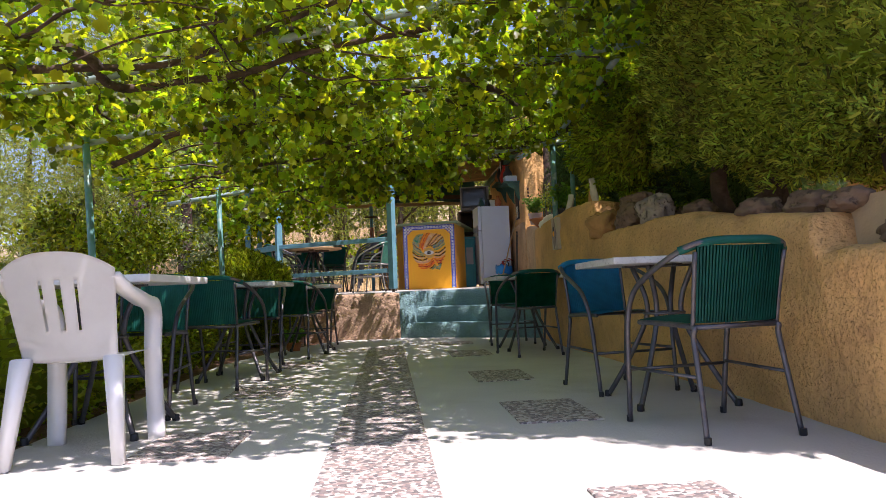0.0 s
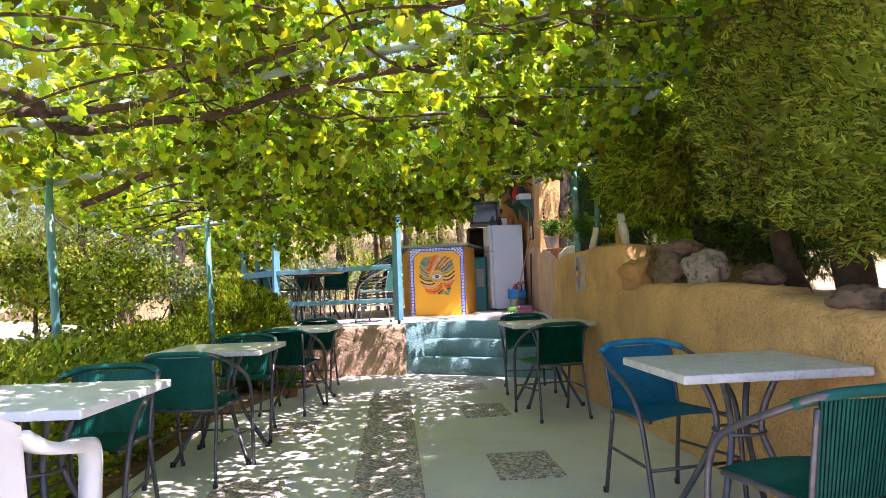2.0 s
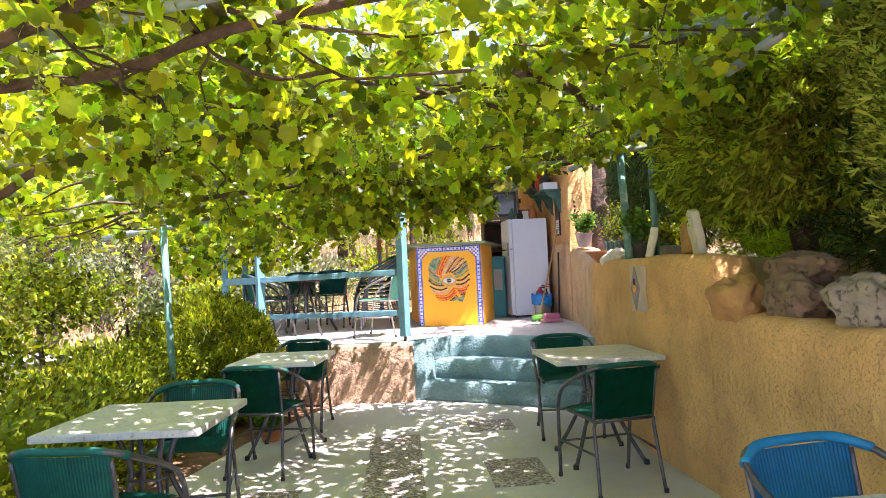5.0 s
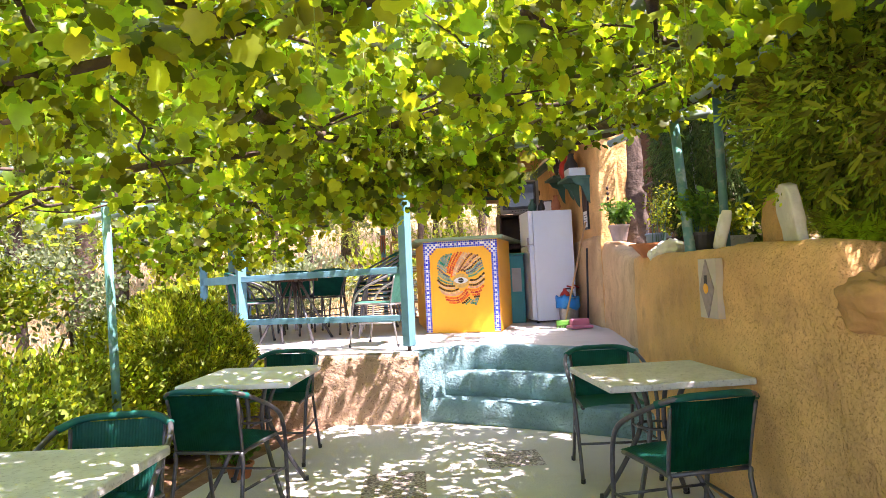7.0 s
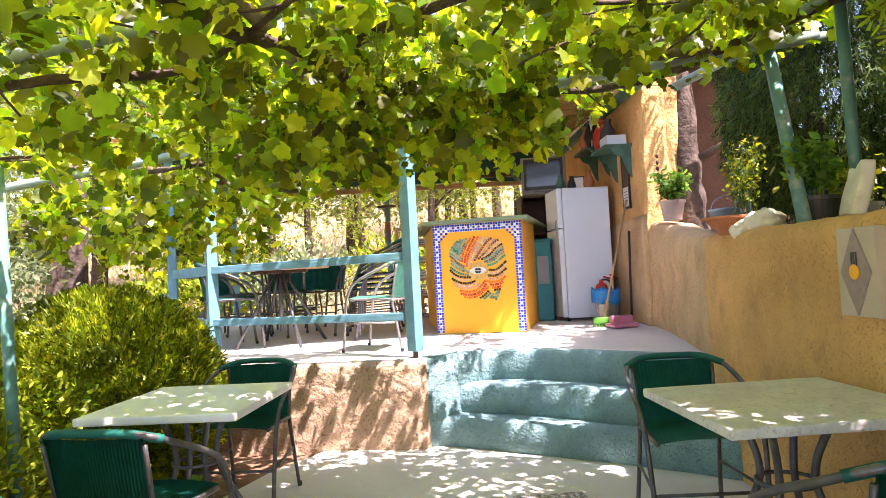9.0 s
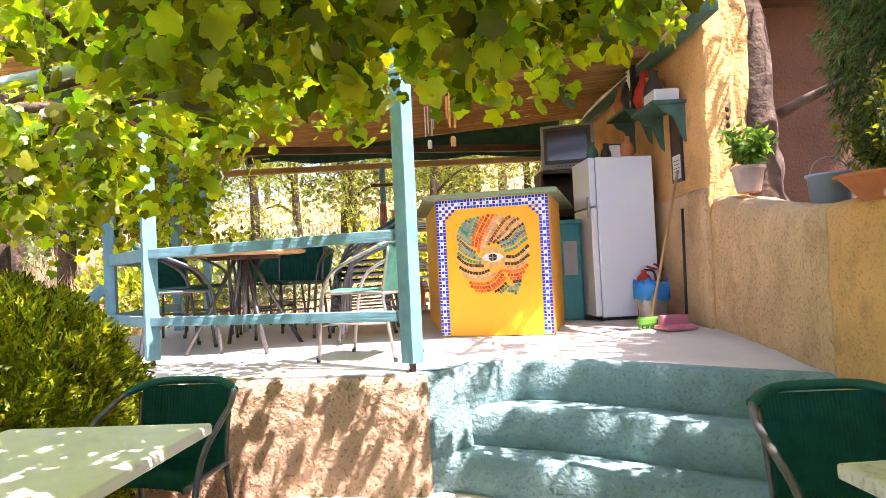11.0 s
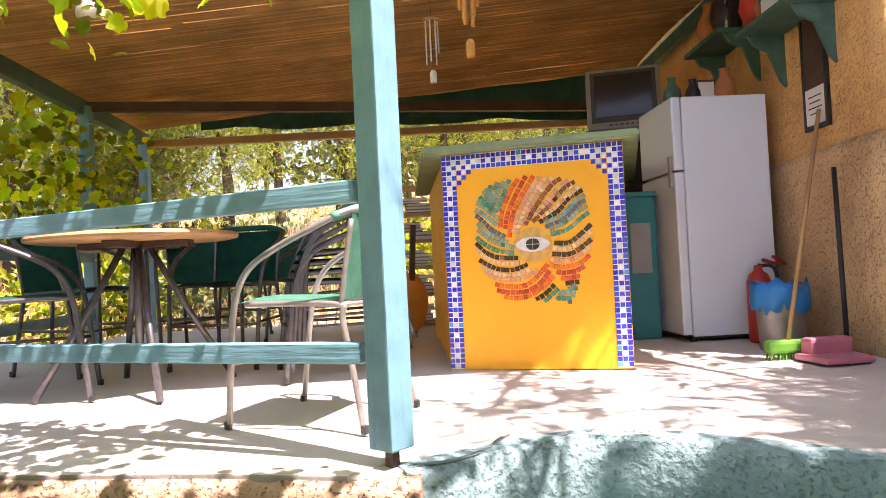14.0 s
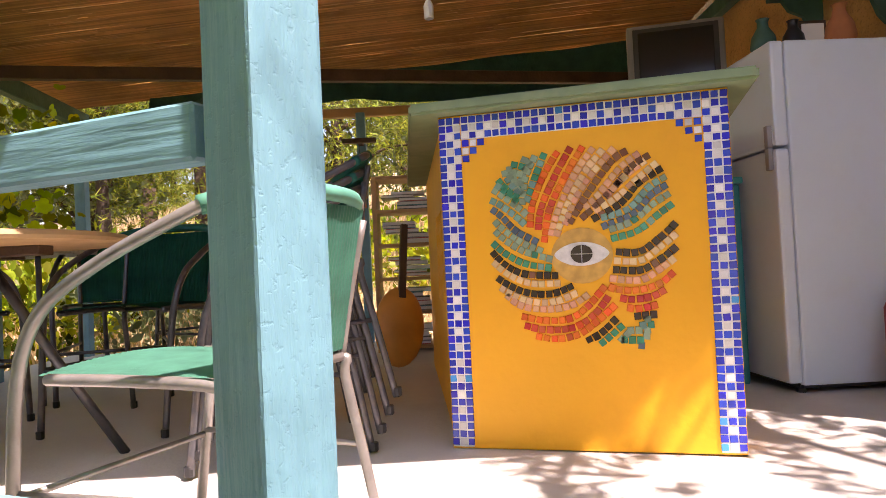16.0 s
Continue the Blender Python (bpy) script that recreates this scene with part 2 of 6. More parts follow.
    "black": mat("black_plastic", (0.02, 0.02, 0.022), 0.4, var=0.2),
    "dark": mat("dark_grey_plastic", (0.05, 0.05, 0.055), 0.45, var=0.15),
    "grey": mat("grey_plastic", (0.28, 0.28, 0.28), 0.5, var=0.1),
    "screen": mat("tube_screen", (0.03, 0.032, 0.032), 0.12, var=0.05, spec=0.6),
    "teal": mat("teal_enamel", (0.02, 0.20, 0.22), 0.35, var=0.1),
    "red": mat("red_paint", (0.40, 0.03, 0.02), 0.4, var=0.15),
    "pink": mat("faded_pink_plastic", (0.52, 0.17, 0.24), 0.5, var=0.15),
    "blue": mat("blue_plastic", (0.01, 0.20, 0.55), 0.4, var=0.1),
    "limegreen": mat("lime_plastic", (0.11, 0.34, 0.04), 0.5, var=0.15),
    "terracotta": mat("terracotta", (0.45, 0.17, 0.07), 0.85, var=0.15, scale=9, bump=0.2),
    "pot_pale": mat("pale_clay", (0.46, 0.35, 0.31), 0.85, var=0.15, scale=9, bump=0.2),
    "amber": mat("amber_bamboo", (0.60, 0.27, 0.05), 0.4, var=0.2),
    "paper": mat("white_paper", (0.75, 0.74, 0.70), 0.7, var=0.04),
    "ink": mat("dark_ink", (0.05, 0.05, 0.06), 0.6, var=0.05),
    "plaque": mat("sand_plaque", (0.50, 0.42, 0.33), 0.8, var=0.12, scale=6),
    "plaque_mauve": mat("mauve_tesserae", (0.30, 0.23, 0.22), 0.7, var=0.15, scale=30),
    "top_sand": mat("sandy_grout", (0.60, 0.34, 0.08), 0.7, var=0.2, scale=30),
    # brick colour set darker to stand in for shade on the outbuilding
    "ruddy": mat("ruddy_brick_shade_tone", (0.13, 0.065, 0.042), 0.9, var=0.2, scale=3, bump=0.5),
}
# patchy reed matting: long thin stripes
reed = mat("reed_mat", (0.58, 0.36, 0.155), 0.75, var=0.2, scale=2.5, stain=(0.34, 0.17, 0.055), stain_amt=0.45, stain_scale=2.2, translucent=0.26, glow=1.15, glow_hue=0.512, rand=0.25, island=True)
M["reed"] = reed

# ---- mesh helpers ----


def thing(name, label, category, group="", kind="", at=(0, 0, 0)):
    ob = new(name)
    ob.location = at
    return tagged(ob, label, category, group, kind)


def finish(name, bm, material, smooth=False):
    me = bpy.data.meshes.new(name)
    bm.normal_update()
    bm.to_mesh(me)
    bm.free()
    me.materials.append(material)
    if smooth:
        me.polygons.foreach_set("use_smooth", [True] * len(me.polygons))
    return me


def part(name, bm, material, parent, label="", smooth=False, m=None):
    ob = new(name, finish(name, bm, material, smooth))
    ob.parent = parent
    if m is not None:
        ob.matrix_local = m
    if label:
        ob["label"] = label
    return ob


def solo(name, bm, material, label, category, kind="", group="", smooth=False):
    return tagged(new(name, finish(name, bm, material, smooth)), label, category, group, kind)


def box(c, s, m=None, bevel=0.0, bm=None, seg=2):
    bm = bm or bmesh.new()
    r = bmesh.ops.create_cube(bm, size=1)
    vs = r["verts"]
    bmesh.ops.scale(bm, vec=s, verts=vs)
    if bevel:
        es = list({e for v in vs for e in v.link_edges})
        rb = bmesh.ops.bevel(bm, geom=es, offset=bevel, segments=seg, profile=0.6, affect="EDGES")
        vs = list({v for f in rb["faces"] for v in f.verts} | {v for v in vs if v.is_valid})
    bmesh.ops.translate(bm, vec=c, verts=vs)
    if m is not None:
        bmesh.ops.transform(bm, matrix=m, verts=vs)
    return bm


def smooth_path(pts, n=6):
    """Catmull-Rom points through pts."""
    p = [Vector(q) for q in pts]
    if len(p) < 3:
        return p
    p = [2 * p[0] - p[1]] + p + [2 * p[-1] - p[-2]]
    out = []
    for i in range(1, len(p) - 2):
        for k in range(n):
            t = k / n
            a, b, c, d = p[i - 1:i + 3]
            out.append(0.5 * (2 * b + (c - a) * t + (2 * a - 5 * b + 4 * c - d) * t * t + (3 * b - a - 3 * c + d) * t ** 3))
    return out + [p[-2]]


def tube(pts, r, seg=8, bm=None, taper=None, wob=0.0, rng=None):
    """A round bar along pts; r may shrink to taper; wob roughens it."""
    bm = bm or bmesh.new()
    pts = [Vector(p) for p in pts]
    rings, side = [], None
    for i, p in enumerate(pts):
        d = (pts[min(i + 1, len(pts) - 1)] - pts[max(i - 1, 0)])
        d = d.normalized() if d.length > 1e-6 else Vector((0, 0, 1))
        if side is None:
            side = d.orthogonal().normalized()
        side = (side - d * side.dot(d)).normalized()
        up = d.cross(side)
        k = i / max(1, len(pts) - 1)
        rr = r + ((taper if taper is not None else r) - r) * k
        rings.append([bm.verts.new(p + (side * math.cos(a) + up * math.sin(a)) * rr * (1 + (rng.uniform(-wob, wob) if wob else 0)))
                      for a in [2 * math.pi * j / seg for j in range(seg)]])
    for a, b in zip(rings, rings[1:]):
        for j in range(seg):
            bm.faces.new((a[j], a[(j + 1) % seg], b[(j + 1) % seg], b[j]))
    bm.faces.new(list(reversed(rings[0])))
    bm.faces.new(rings[-1])
    return bm


def lathe(profile, seg=20, c=(0, 0, 0), bm=None):
    """Turn (radius, z) pairs about a vertical axis."""
    bm = bm or bmesh.new()
    rings = [[bm.verts.new((c[0] + r * math.cos(2 * math.pi * j / seg), c[1] + r * math.sin(2 * math.pi * j / seg), c[2] + z)) for j in range(seg)] for r, z in profile]
    for a, b in zip(rings, rings[1:]):
        for j in range(seg):
            bm.faces.new((a[j], a[(j + 1) % seg], b[(j + 1) % seg], b[j]))
    bm.faces.new(list(reversed(rings[0])))
    bm.faces.new(rings[-1])
    return bm


def prism(poly, z0, z1, bm=None):
    """A flat-topped solid over a plan polygon; z1 may be a function of (x, y)."""
    bm = bm or bmesh.new()
    f = z1 if callable(z1) else (lambda x, y: z1)
    lo = [bm.verts.new((x, y, z0)) for x, y in poly]
    hi = [bm.verts.new((x, y, f(x, y))) for x, y in poly]
    n = len(poly)
    for i in range(n):
        bm.faces.new((lo[i], lo[(i + 1) % n], hi[(i + 1) % n], hi[i]))
    bm.faces.new(hi)
    bm.faces.new(list(reversed(lo)))
    bmesh.ops.recalc_face_normals(bm, faces=bm.faces)
    return bm


def boulder(c, s, seed, sub=3, rough=0.25):
    bm = bmesh.new()
    bmesh.ops.create_icosphere(bm, subdivisions=sub, radius=1)
    off = Vector((seed * 3.7, seed * 1.3, seed * 2.1))
    for v in bm.verts:
        p = v.co.normalized()
        k = 1 + rough * noise.noise(p * 1.4 + off) + rough * 0.6 * noise.noise(p * 3.3 + off) + rough * 0.25 * noise.noise(p * 8 + off)
        v.co = Vector((p.x * k * s[0] + c[0], p.y * k * s[1] + c[1], p.z * k * s[2] + c[2]))
    return bm


def scatter(name, material, places, shape, parent=None, label="", category="", kind="stuff"):
    """One mesh of many small flat pieces. places: (N, 12) rows of origin, right, forward, normal; shape: verts in that frame and faces."""
    sv, sf = np.array(shape[0], float), shape[1]
    P = np.asarray(places, float)
    n, k = len(P), len(sv)
    V = P[:, None, 0:3] + sv[None, :, 0:1] * P[:, None, 3:6] + sv[None, :, 1:2] * P[:, None, 6:9] + sv[None, :, 2:3] * P[:, None, 9:12]
    sizes = np.array([len(f) for f in sf])
    flat = np.concatenate([np.array(f) for f in sf])
    loops = (flat[None, :] + (np.arange(n) * k)[:, None]).ravel()
    tot = np.tile(sizes, n)
    me = bpy.data.meshes.new(name)
    me.vertices.add(n * k)
    me.vertices.foreach_set("co", V.ravel().astype(np.float32))
    me.loops.add(len(loops))
    me.loops.foreach_set("vertex_index", loops.astype(np.int32))
    me.polygons.add(len(tot))
    me.polygons.foreach_set("loop_start", (np.cumsum(tot) - tot).astype(np.int32))
    me.update(calc_edges=True)
    me.materials.append(material)
    ob = new(name, me)
    if parent:
        ob.parent = parent
        if label:
            ob["label"] = label
        ob["kind"] = kind
    else:
        tagged(ob, label, category, "", kind)
    return ob


def frames(origins, normals, size, rs, droop=0.0):
    """Frames for scatter: random turn about each normal, scaled by size (array)."""
    N = normals / np.linalg.norm(normals, axis=1)[:, None]
    a = rs.normal(size=N.shape)
    a[:, 2] -= droop
    F = a - (a * N).sum(1)[:, None] * N
    F /= np.linalg.norm(F, axis=1)[:, None]
    R = np.cross(F, N)
    s = size[:, None]
    return np.hstack([origins, R * s, F * s, N * s])


HALF_LEAF = [(0.16, -0.11, 0.02), (0.40, -0.04, -0.02), (0.55, 0.18, -0.07), (0.47, 0.36, -0.01), (0.57, 0.56, -0.09), (0.40, 0.70, -0.05), (0.27, 0.72, 0.0), (0.15, 0.92, -0.08)]
VINE_LEAF = ([(0, 0.03, 0.03)] + HALF_LEAF + [(0, 1.04, -0.13)] + [(-x, y, z) for x, y, z in reversed(HALF_LEAF)] + [(0, 0.42, 0.06)],
             [(0, 1, 2, 18), (2, 3, 4, 18), (4, 5, 6, 18), (6, 7, 8, 18), (8, 9, 18), (9, 10, 18), (10, 11, 12, 18), (12, 13, 14, 18), (14, 15, 16, 18), (16, 17, 0, 18)])
TUFT = ([(-0.12, 0, 0), (0.12, 0, 0), (0.10, 0.8, 0.1), (0.0, 1.0, 0.12), (-0.09, 0.75, 0.08), (0.05, 0.2, 0.0), (0.22, 0.3, 0.05), (0.50, 0.75, 0.2), (0.36, 0.85, 0.18),
         (-0.05, 0.2, 0.0), (-0.22, 0.3, -0.05), (-0.48, 0.7, -0.15), (-0.35, 0.82, -0.1)],
        [(0, 1, 2, 3, 4), (5, 6, 7, 8), (12, 11, 10, 9)])
SMALL_LEAF = ([(0, 0, 0), (0.28, 0.35, 0.05), (0.2, 0.75, 0.03), (0, 1, -0.05), (-0.2, 0.75, 0.03), (-0.28, 0.35, 0.05)], [(0, 1, 2, 3), (0, 3, 4, 5)])
SPRAY = ([(-0.07, 0, 0), (0.07, 0, 0), (0.03, 1, 0.1), (0.0, 0.3, 0), (0.10, 0.3, 0.04), (0.5, 0.85, 0.15), (-0.10, 0.25, 0.04), (0.0, 0.3, 0.02), (-0.45, 0.8, -0.1),
          (0.0, 0.1, 0.04), (0.05, 0.15, 0.08), (0.15, 0.7, 0.5)],
         [(0, 1, 2), (3, 4, 5), (6, 7, 8), (9, 10, 11)])
BLADE = ([(-0.03, 0, 0), (0.03, 0, 0), (0.0, 1, 0.15)], [(0, 1, 2)])

# ---- ground ----


def ground_z(x, y):
    z = -0.07
    if x < -3.5:
        z -= min(1.2, (-3.5 - x) * 0.09)
    if x > (1.9 if y < 5.5 else 2.05 if y < 7.2 else 2.36):
        z = 0.98 + 0.40 * min(1, max(0, (y - 4.0) / 0.5)) + max(0, x - 4) * 0.12
    elif y < -0.85:
        z -= 0.66 * min(1, (-0.85 - y) / 0.35)
    if y > 12.2:
        k = min(1, (y - 12.2) / 1.0)
        up = 0.45 + (y - 12.2) * 0.17 + 0.02 * (x + 3)
        z = z * (1 - k) + max(z, up) * k if x > -9 else z + max(0, (y - 14)) * 0.10
    return z + 0.03 * noise.noise(Vector((x * 0.5, y * 0.5, 0)))


def spread(lo, hi, step, far):
    mid = list(np.arange(lo, hi + 1e-6, step))
    out = [hi + 0.8 * 1.33 ** k for k in range(1, 40) if hi + 0.8 * 1.33 ** k < far]
    inn = [lo - 0.8 * 1.33 ** k for k in range(1, 40) if lo - 0.8 * 1.33 ** k > -far]
    return sorted(inn) + mid + out


def ground_sheet():
    xs, ys = spread(-6, 6, 0.12, 600), spread(-4, 16, 0.25, 600)
    vs = [(x, y, min(40, ground_z(x, y))) for y in ys for x in xs]
    w = len(xs)
    fs = [(j * w + i, j * w + i + 1, (j + 1) * w + i + 1, (j + 1) * w + i) for j in range(len(ys) - 1) for i in range(w - 1)]
    me = bpy.data.meshes.new("ground")
    me.from_pydata(vs, [], fs)
    me.materials.append(M["earth"])
    tagged(new("ground", me), "dry stony earth with sparse grass on a slope", "ground", kind="structure")


ground_sheet()


def bed():
    solo("planting_bed", prism([(-3.4, -0.98), (-1.6, -0.98), (-1.75, 5.0), (-1.2, 6.2), (-0.9, 7.5), (-0.3, 8.15), (-3.4, 8.4)], -0.9, -0.02), M["soil"],
         "reddish soil bed beside the patio", "soil", kind="structure")


bed()

# ---- patio ----
PATIO = [(-1.85, -1.0), (1.80, -1.0), (1.80, 7.0), (1.9, 7.9), (0.6, 8.2), (-0.32, 8.2), (-0.75, 7.75), (-1.08, 7.25), (-1.5, 6.1), (-1.8, 4.8)]
patio = solo("patio_floor", prism(PATIO, -0.25, 0.0), M["concrete"], "pale worn concrete patio floor", "floor", kind="structure")


def slab(cx, cy, sx, sy, rz=0.0):
    ob = part("pebble_slab", box((0, 0, 0), (sx, sy, 0.016), bevel=0.003, seg=1), M["aggregate"], patio)
    ob.matrix_local = pose(cx, cy, 0.0, 0, 0, rz)


for k in range(4, 17):
    slab(-0.205, -2.9 + 0.525 * k + 0.25, 0.41, 0.515)
for y in (-0.35, 1.34, 2.85, 4.76, 6.2):
    slab(0.645, y, 0.40, 0.62 if y < 5 else 0.4)
for y in (-0.7, 0.95, 2.6, 4.38):
    slab(-1.02, y, 0.41, 0.55)

# steps by which one comes up to the patio
entry = thing("entrance_steps", "pale concrete steps leading up to the patio", "steps")
for k in (1, 2, 3):
    part("step", box((-0.085, -1.122 - 0.24 * (k - 1), -0.45 - 0.09 * k), (3.52, 0.24, 0.90 - 0.18 * k), bevel=0.008), M["concrete"], entry)

# ---- platform and steps ----


def up_z(x, y):
    return 0.655 + 0.028 * min(1.6, max(0.0, y - 7.8))


EDGE3 = smooth_path([(-0.03, 7.60, 0), (0.22, 7.74, 0), (0.55, 7.86, 0), (0.95, 7.64, 0), (1.45, 7.18, 0), (1.95, 6.76, 0)], 5)
EDGE2 = smooth_path([(0.20, 7.78, 0), (0.36, 7.70, 0), (0.84, 7.42, 0), (1.4, 6.94, 0), (1.9, 6.50, 0)], 5)
EDGE1 = smooth_path([(0.0, 7.64, 0), (0.12, 7.60, 0), (0.56, 7.32, 0), (1.07, 6.98, 0), (1.52, 6.64, 0), (1.9, 6.32, 0)], 5)


def platform():
    front = [(-2.15, 8.40), (-1.95, 8.0), (-1.6, 7.84), (-1.1, 7.76), (-0.6, 7.69), (-0.2, 7.60)] + [(p.x + 0.01, p.y + 0.05) for p in EDGE3]
    poly = front + [(2.3, 7.0), (2.3, 9.6), (2.3, 12.4), (-2.85, 12.4), (-2.85, 9.8)]
    bm = prism(poly, 0.60, up_z)
    bmesh.ops.triangulate(bm, faces=[f for f in bm.faces if len(f.verts) > 4])
    solo("platform_floor", bm, M["platform"], "raised pale concrete terrace floor", "floor", kind="structure")
    # rough front wall with uneven face
    bm = bmesh.new()
    n, rows = 90, 26
    line = smooth_path([(-2.9, 9.6, 0), (-2.2, 8.46, 0), (-1.95, 7.98, 0), (-1.6, 7.82, 0), (-1.1, 7.74, 0), (-0.6, 7.675, 0), (-0.2, 7.59, 0), (-0.04, 7.585, 0), (0.0, 7.64, 0), (0.0, 7.9, 0)], 12)
    g = []
    for j in range(rows):
        z = -0.25 + (0.895) * j / (rows - 1)
        row = []
        for p in line:
            q = Vector((p.x, p.y, z * 2))
            d = 0.014 * noise.noise(q * 9) + 0.007 * noise.noise(q * 23) - (0.02 if j == rows - 1 else 0)
            row.append(bm.verts.new((p.x, p.y - d - 0.035 * (1 - z) * 0.5, z)))
        g.append(row)
    for a, b in zip(g, g[1:]):
        for i in range(len(line) - 1):
            bm.faces.new((a[i], a[i + 1], b[i + 1], b[i]))
    top = g[-1]
    back = [bm.verts.new((v.co.x, v.co.y + 0.14, v.co.z)) for v in top]
    for i in range(len(top) - 1):
        bm.faces.new((top[i], top[i + 1], back[i + 1], back[i]))
    solo("platform_wall", bm, M["plaster_pink"], "low rough pinkish plaster wall carrying the terrace", "wall", kind="structure", smooth=True)
    tagged(solo("platform_lip", prism([(p[0], p[1]) for p in front[:6]] + [(-0.05, 7.75), (-0.6, 7.82), (-1.6, 7.98), (-2.1, 8.45)], 0.60, lambda x, y: up_z(x, y) + 0.004), M["platform"],
                "pale concrete edge of the terrace", "trim"), kind="structure")


def step(name, edge, z0, z1, deep, label):
    """One rounded step along a curved front edge."""
    bm = bmesh.new()
    prof = [(0.015, 0.0), (-0.012, 0.35), (0.0, 0.75), (0.012, 0.92), (0.035, 0.985), (0.07, 1.0), (deep, 1.0)]
    g = []
    pts = []
    for a, b in zip(edge, edge[1:]):
        for k in range(4):
            pts.append(a.lerp(b, k / 4))
    pts.append(edge[-1])
    for i, p in enumerate(pts):
        d = (pts[min(i + 1, len(pts) - 1)] - pts[max(i - 1, 0)]).normalized()
        inw = Vector((-d.y, d.x, 0))
        row = []
        for o, h in prof:
            z = z0 + (z1 - z0) * h
            q = Vector((p.x * 5, p.y * 5, z * 9))
            w = (0.010 * noise.noise(q) + 0.006 * noise.noise(q * 2.7)) if o < deep else 0
            row.append(bm.verts.new(p + inw * (o + w) + Vector((0, 0, z + (0.5 * w if 0.5 < h else 0)))))
        g.append(row)
    for a, b in zip(g, g[1:]):
        for i in range(len(prof) - 1):
            bm.faces.new((a[i], b[i], b[i + 1], a[i + 1]))
    bmesh.ops.recalc_face_normals(bm, faces=bm.faces)
    return part(name, bm, M["teal_step"], stairs, label, smooth=True)


stairs = thing("garden_steps", "three curved worn teal-painted concrete steps up to the terrace", "steps")


platform()
step("bottom_step", EDGE1, -0.02, 0.21, 0.75, "worn teal-painted concrete bottom step")
step("middle_step", EDGE2, 0.18, 0.43, 0.6, "worn teal-painted concrete middle step")
step("step_end", smooth_path([(-0.03, 7.60, 0), (0.10, 7.64, 0), (0.22, 7.74, 0), (0.30, 7.9, 0)], 5), -0.02, 0.659, 0.05, "teal-painted concrete end block of the steps")
step("top_riser", EDGE3, 0.40, 0.6595, 0.10, "teal-painted concrete riser under the terrace edge")

# ---- retaining wall and house wall ----
WALL_LINE = [(1.66, -4), (1.68, 0.2), (1.73, 1.5), (1.72, 4.0), (1.69, 5.0), (1.71, 5.6), (1.80, 6.7), (1.95, 7.6), (2.06, 8.3), (2.12, 9.0)]


def wall_x(y):
    for (x0, y0), (x1, y1) in zip(WALL_LINE, WALL_LINE[1:]):
        if y <= y1:
            return x0 + (x1 - x0) * (y - y0) / (y1 - y0)
    return WALL_LINE[-1][0]


WALL_TOP = [(-4.0, 0.74), (0.66, 0.75), (0.70, 0.91), (1.30, 0.97), (1.95, 1.04), (2.0, 1.08), (3.97, 1.10), (4.01, 1.41), (4.2, 1.44), (6.6, 1.43), (7.3, 1.45), (8.76, 1.65)]


def wall_top(y):
    for (y0, z0), (y1, z1) in zip(WALL_TOP, WALL_TOP[1:]):
        if y <= y1:
            return z0 + (z1 - z0) * (y - y0) / (y1 - y0)
    return WALL_TOP[-1][1]


def rough_wall(name, y0, y1, material, label, thick=0.30, base=-0.1):
    """A plastered garden wall with an uneven, pitted face and a rounded, chipped top."""
    n = max(6, int((y1 - y0) / 0.022))
    prof = [(0.03, 0.0)] + [(0.0, 0.06 + 0.87 * k / 40) for k in range(41)] + [(0.004, 0.95), (0.02, 0.985), (0.06, 1.0), (thick * 0.5, 1.0), (thick, 0.99), (thick, 0.5)]
    V, F = [], []
    w_ = len(prof)
    for i in range(n + 1):
        y = y0 + (y1 - y0) * i / n
        x = wall_x(y)
        top = wall_top(y) + 0.018 * noise.noise(Vector((y * 2.2, 3, 1))) + 0.008 * noise.noise(Vector((y * 9, 5, 1)))
        for o, h in prof:
            z = base + (top - base) * h
            q = Vector((y * 4, z * 4, o * 4))
            w = 0.016 * noise.noise(q) + 0.008 * noise.noise(q * 3.1) + 0.007 * noise.noise(q * 6.3) + 0.016 * max(0.0, noise.noise(q * 4.4 + Vector((9, 2, 4))) - 0.25)
            foot = 0.05 * max(0, 0.10 - h) * 6
            V.append((x + o + w - foot, y, z))
    for i in range(n):
        for k in range(w_ - 1):
            a = i * w_ + k
            F.append((a, a + 1, a + w_ + 1, a + w_))
    F += [tuple(range(w_)), tuple(n * w_ + k for k in range(w_))]
    me = bpy.data.meshes.new(name)
    me.from_pydata(V, [], F)
    bm = bmesh.new()
    bm.from_mesh(me)
    bpy.data.meshes.remove(me)
    bmesh.ops.recalc_face_normals(bm, faces=bm.faces)
    return solo(name, bm, material, label, "wall", kind="structure", smooth=True)


rough_wall("wall_garden_1", -4, 6.9, M["plaster"], "ochre plastered retaining wall stepping up towards the terrace", base=-0.5)
rough_wall("wall_garden_2", 6.9, 8.76, M["plaster_pale"], "rough plastered retaining wall beside the terrace")


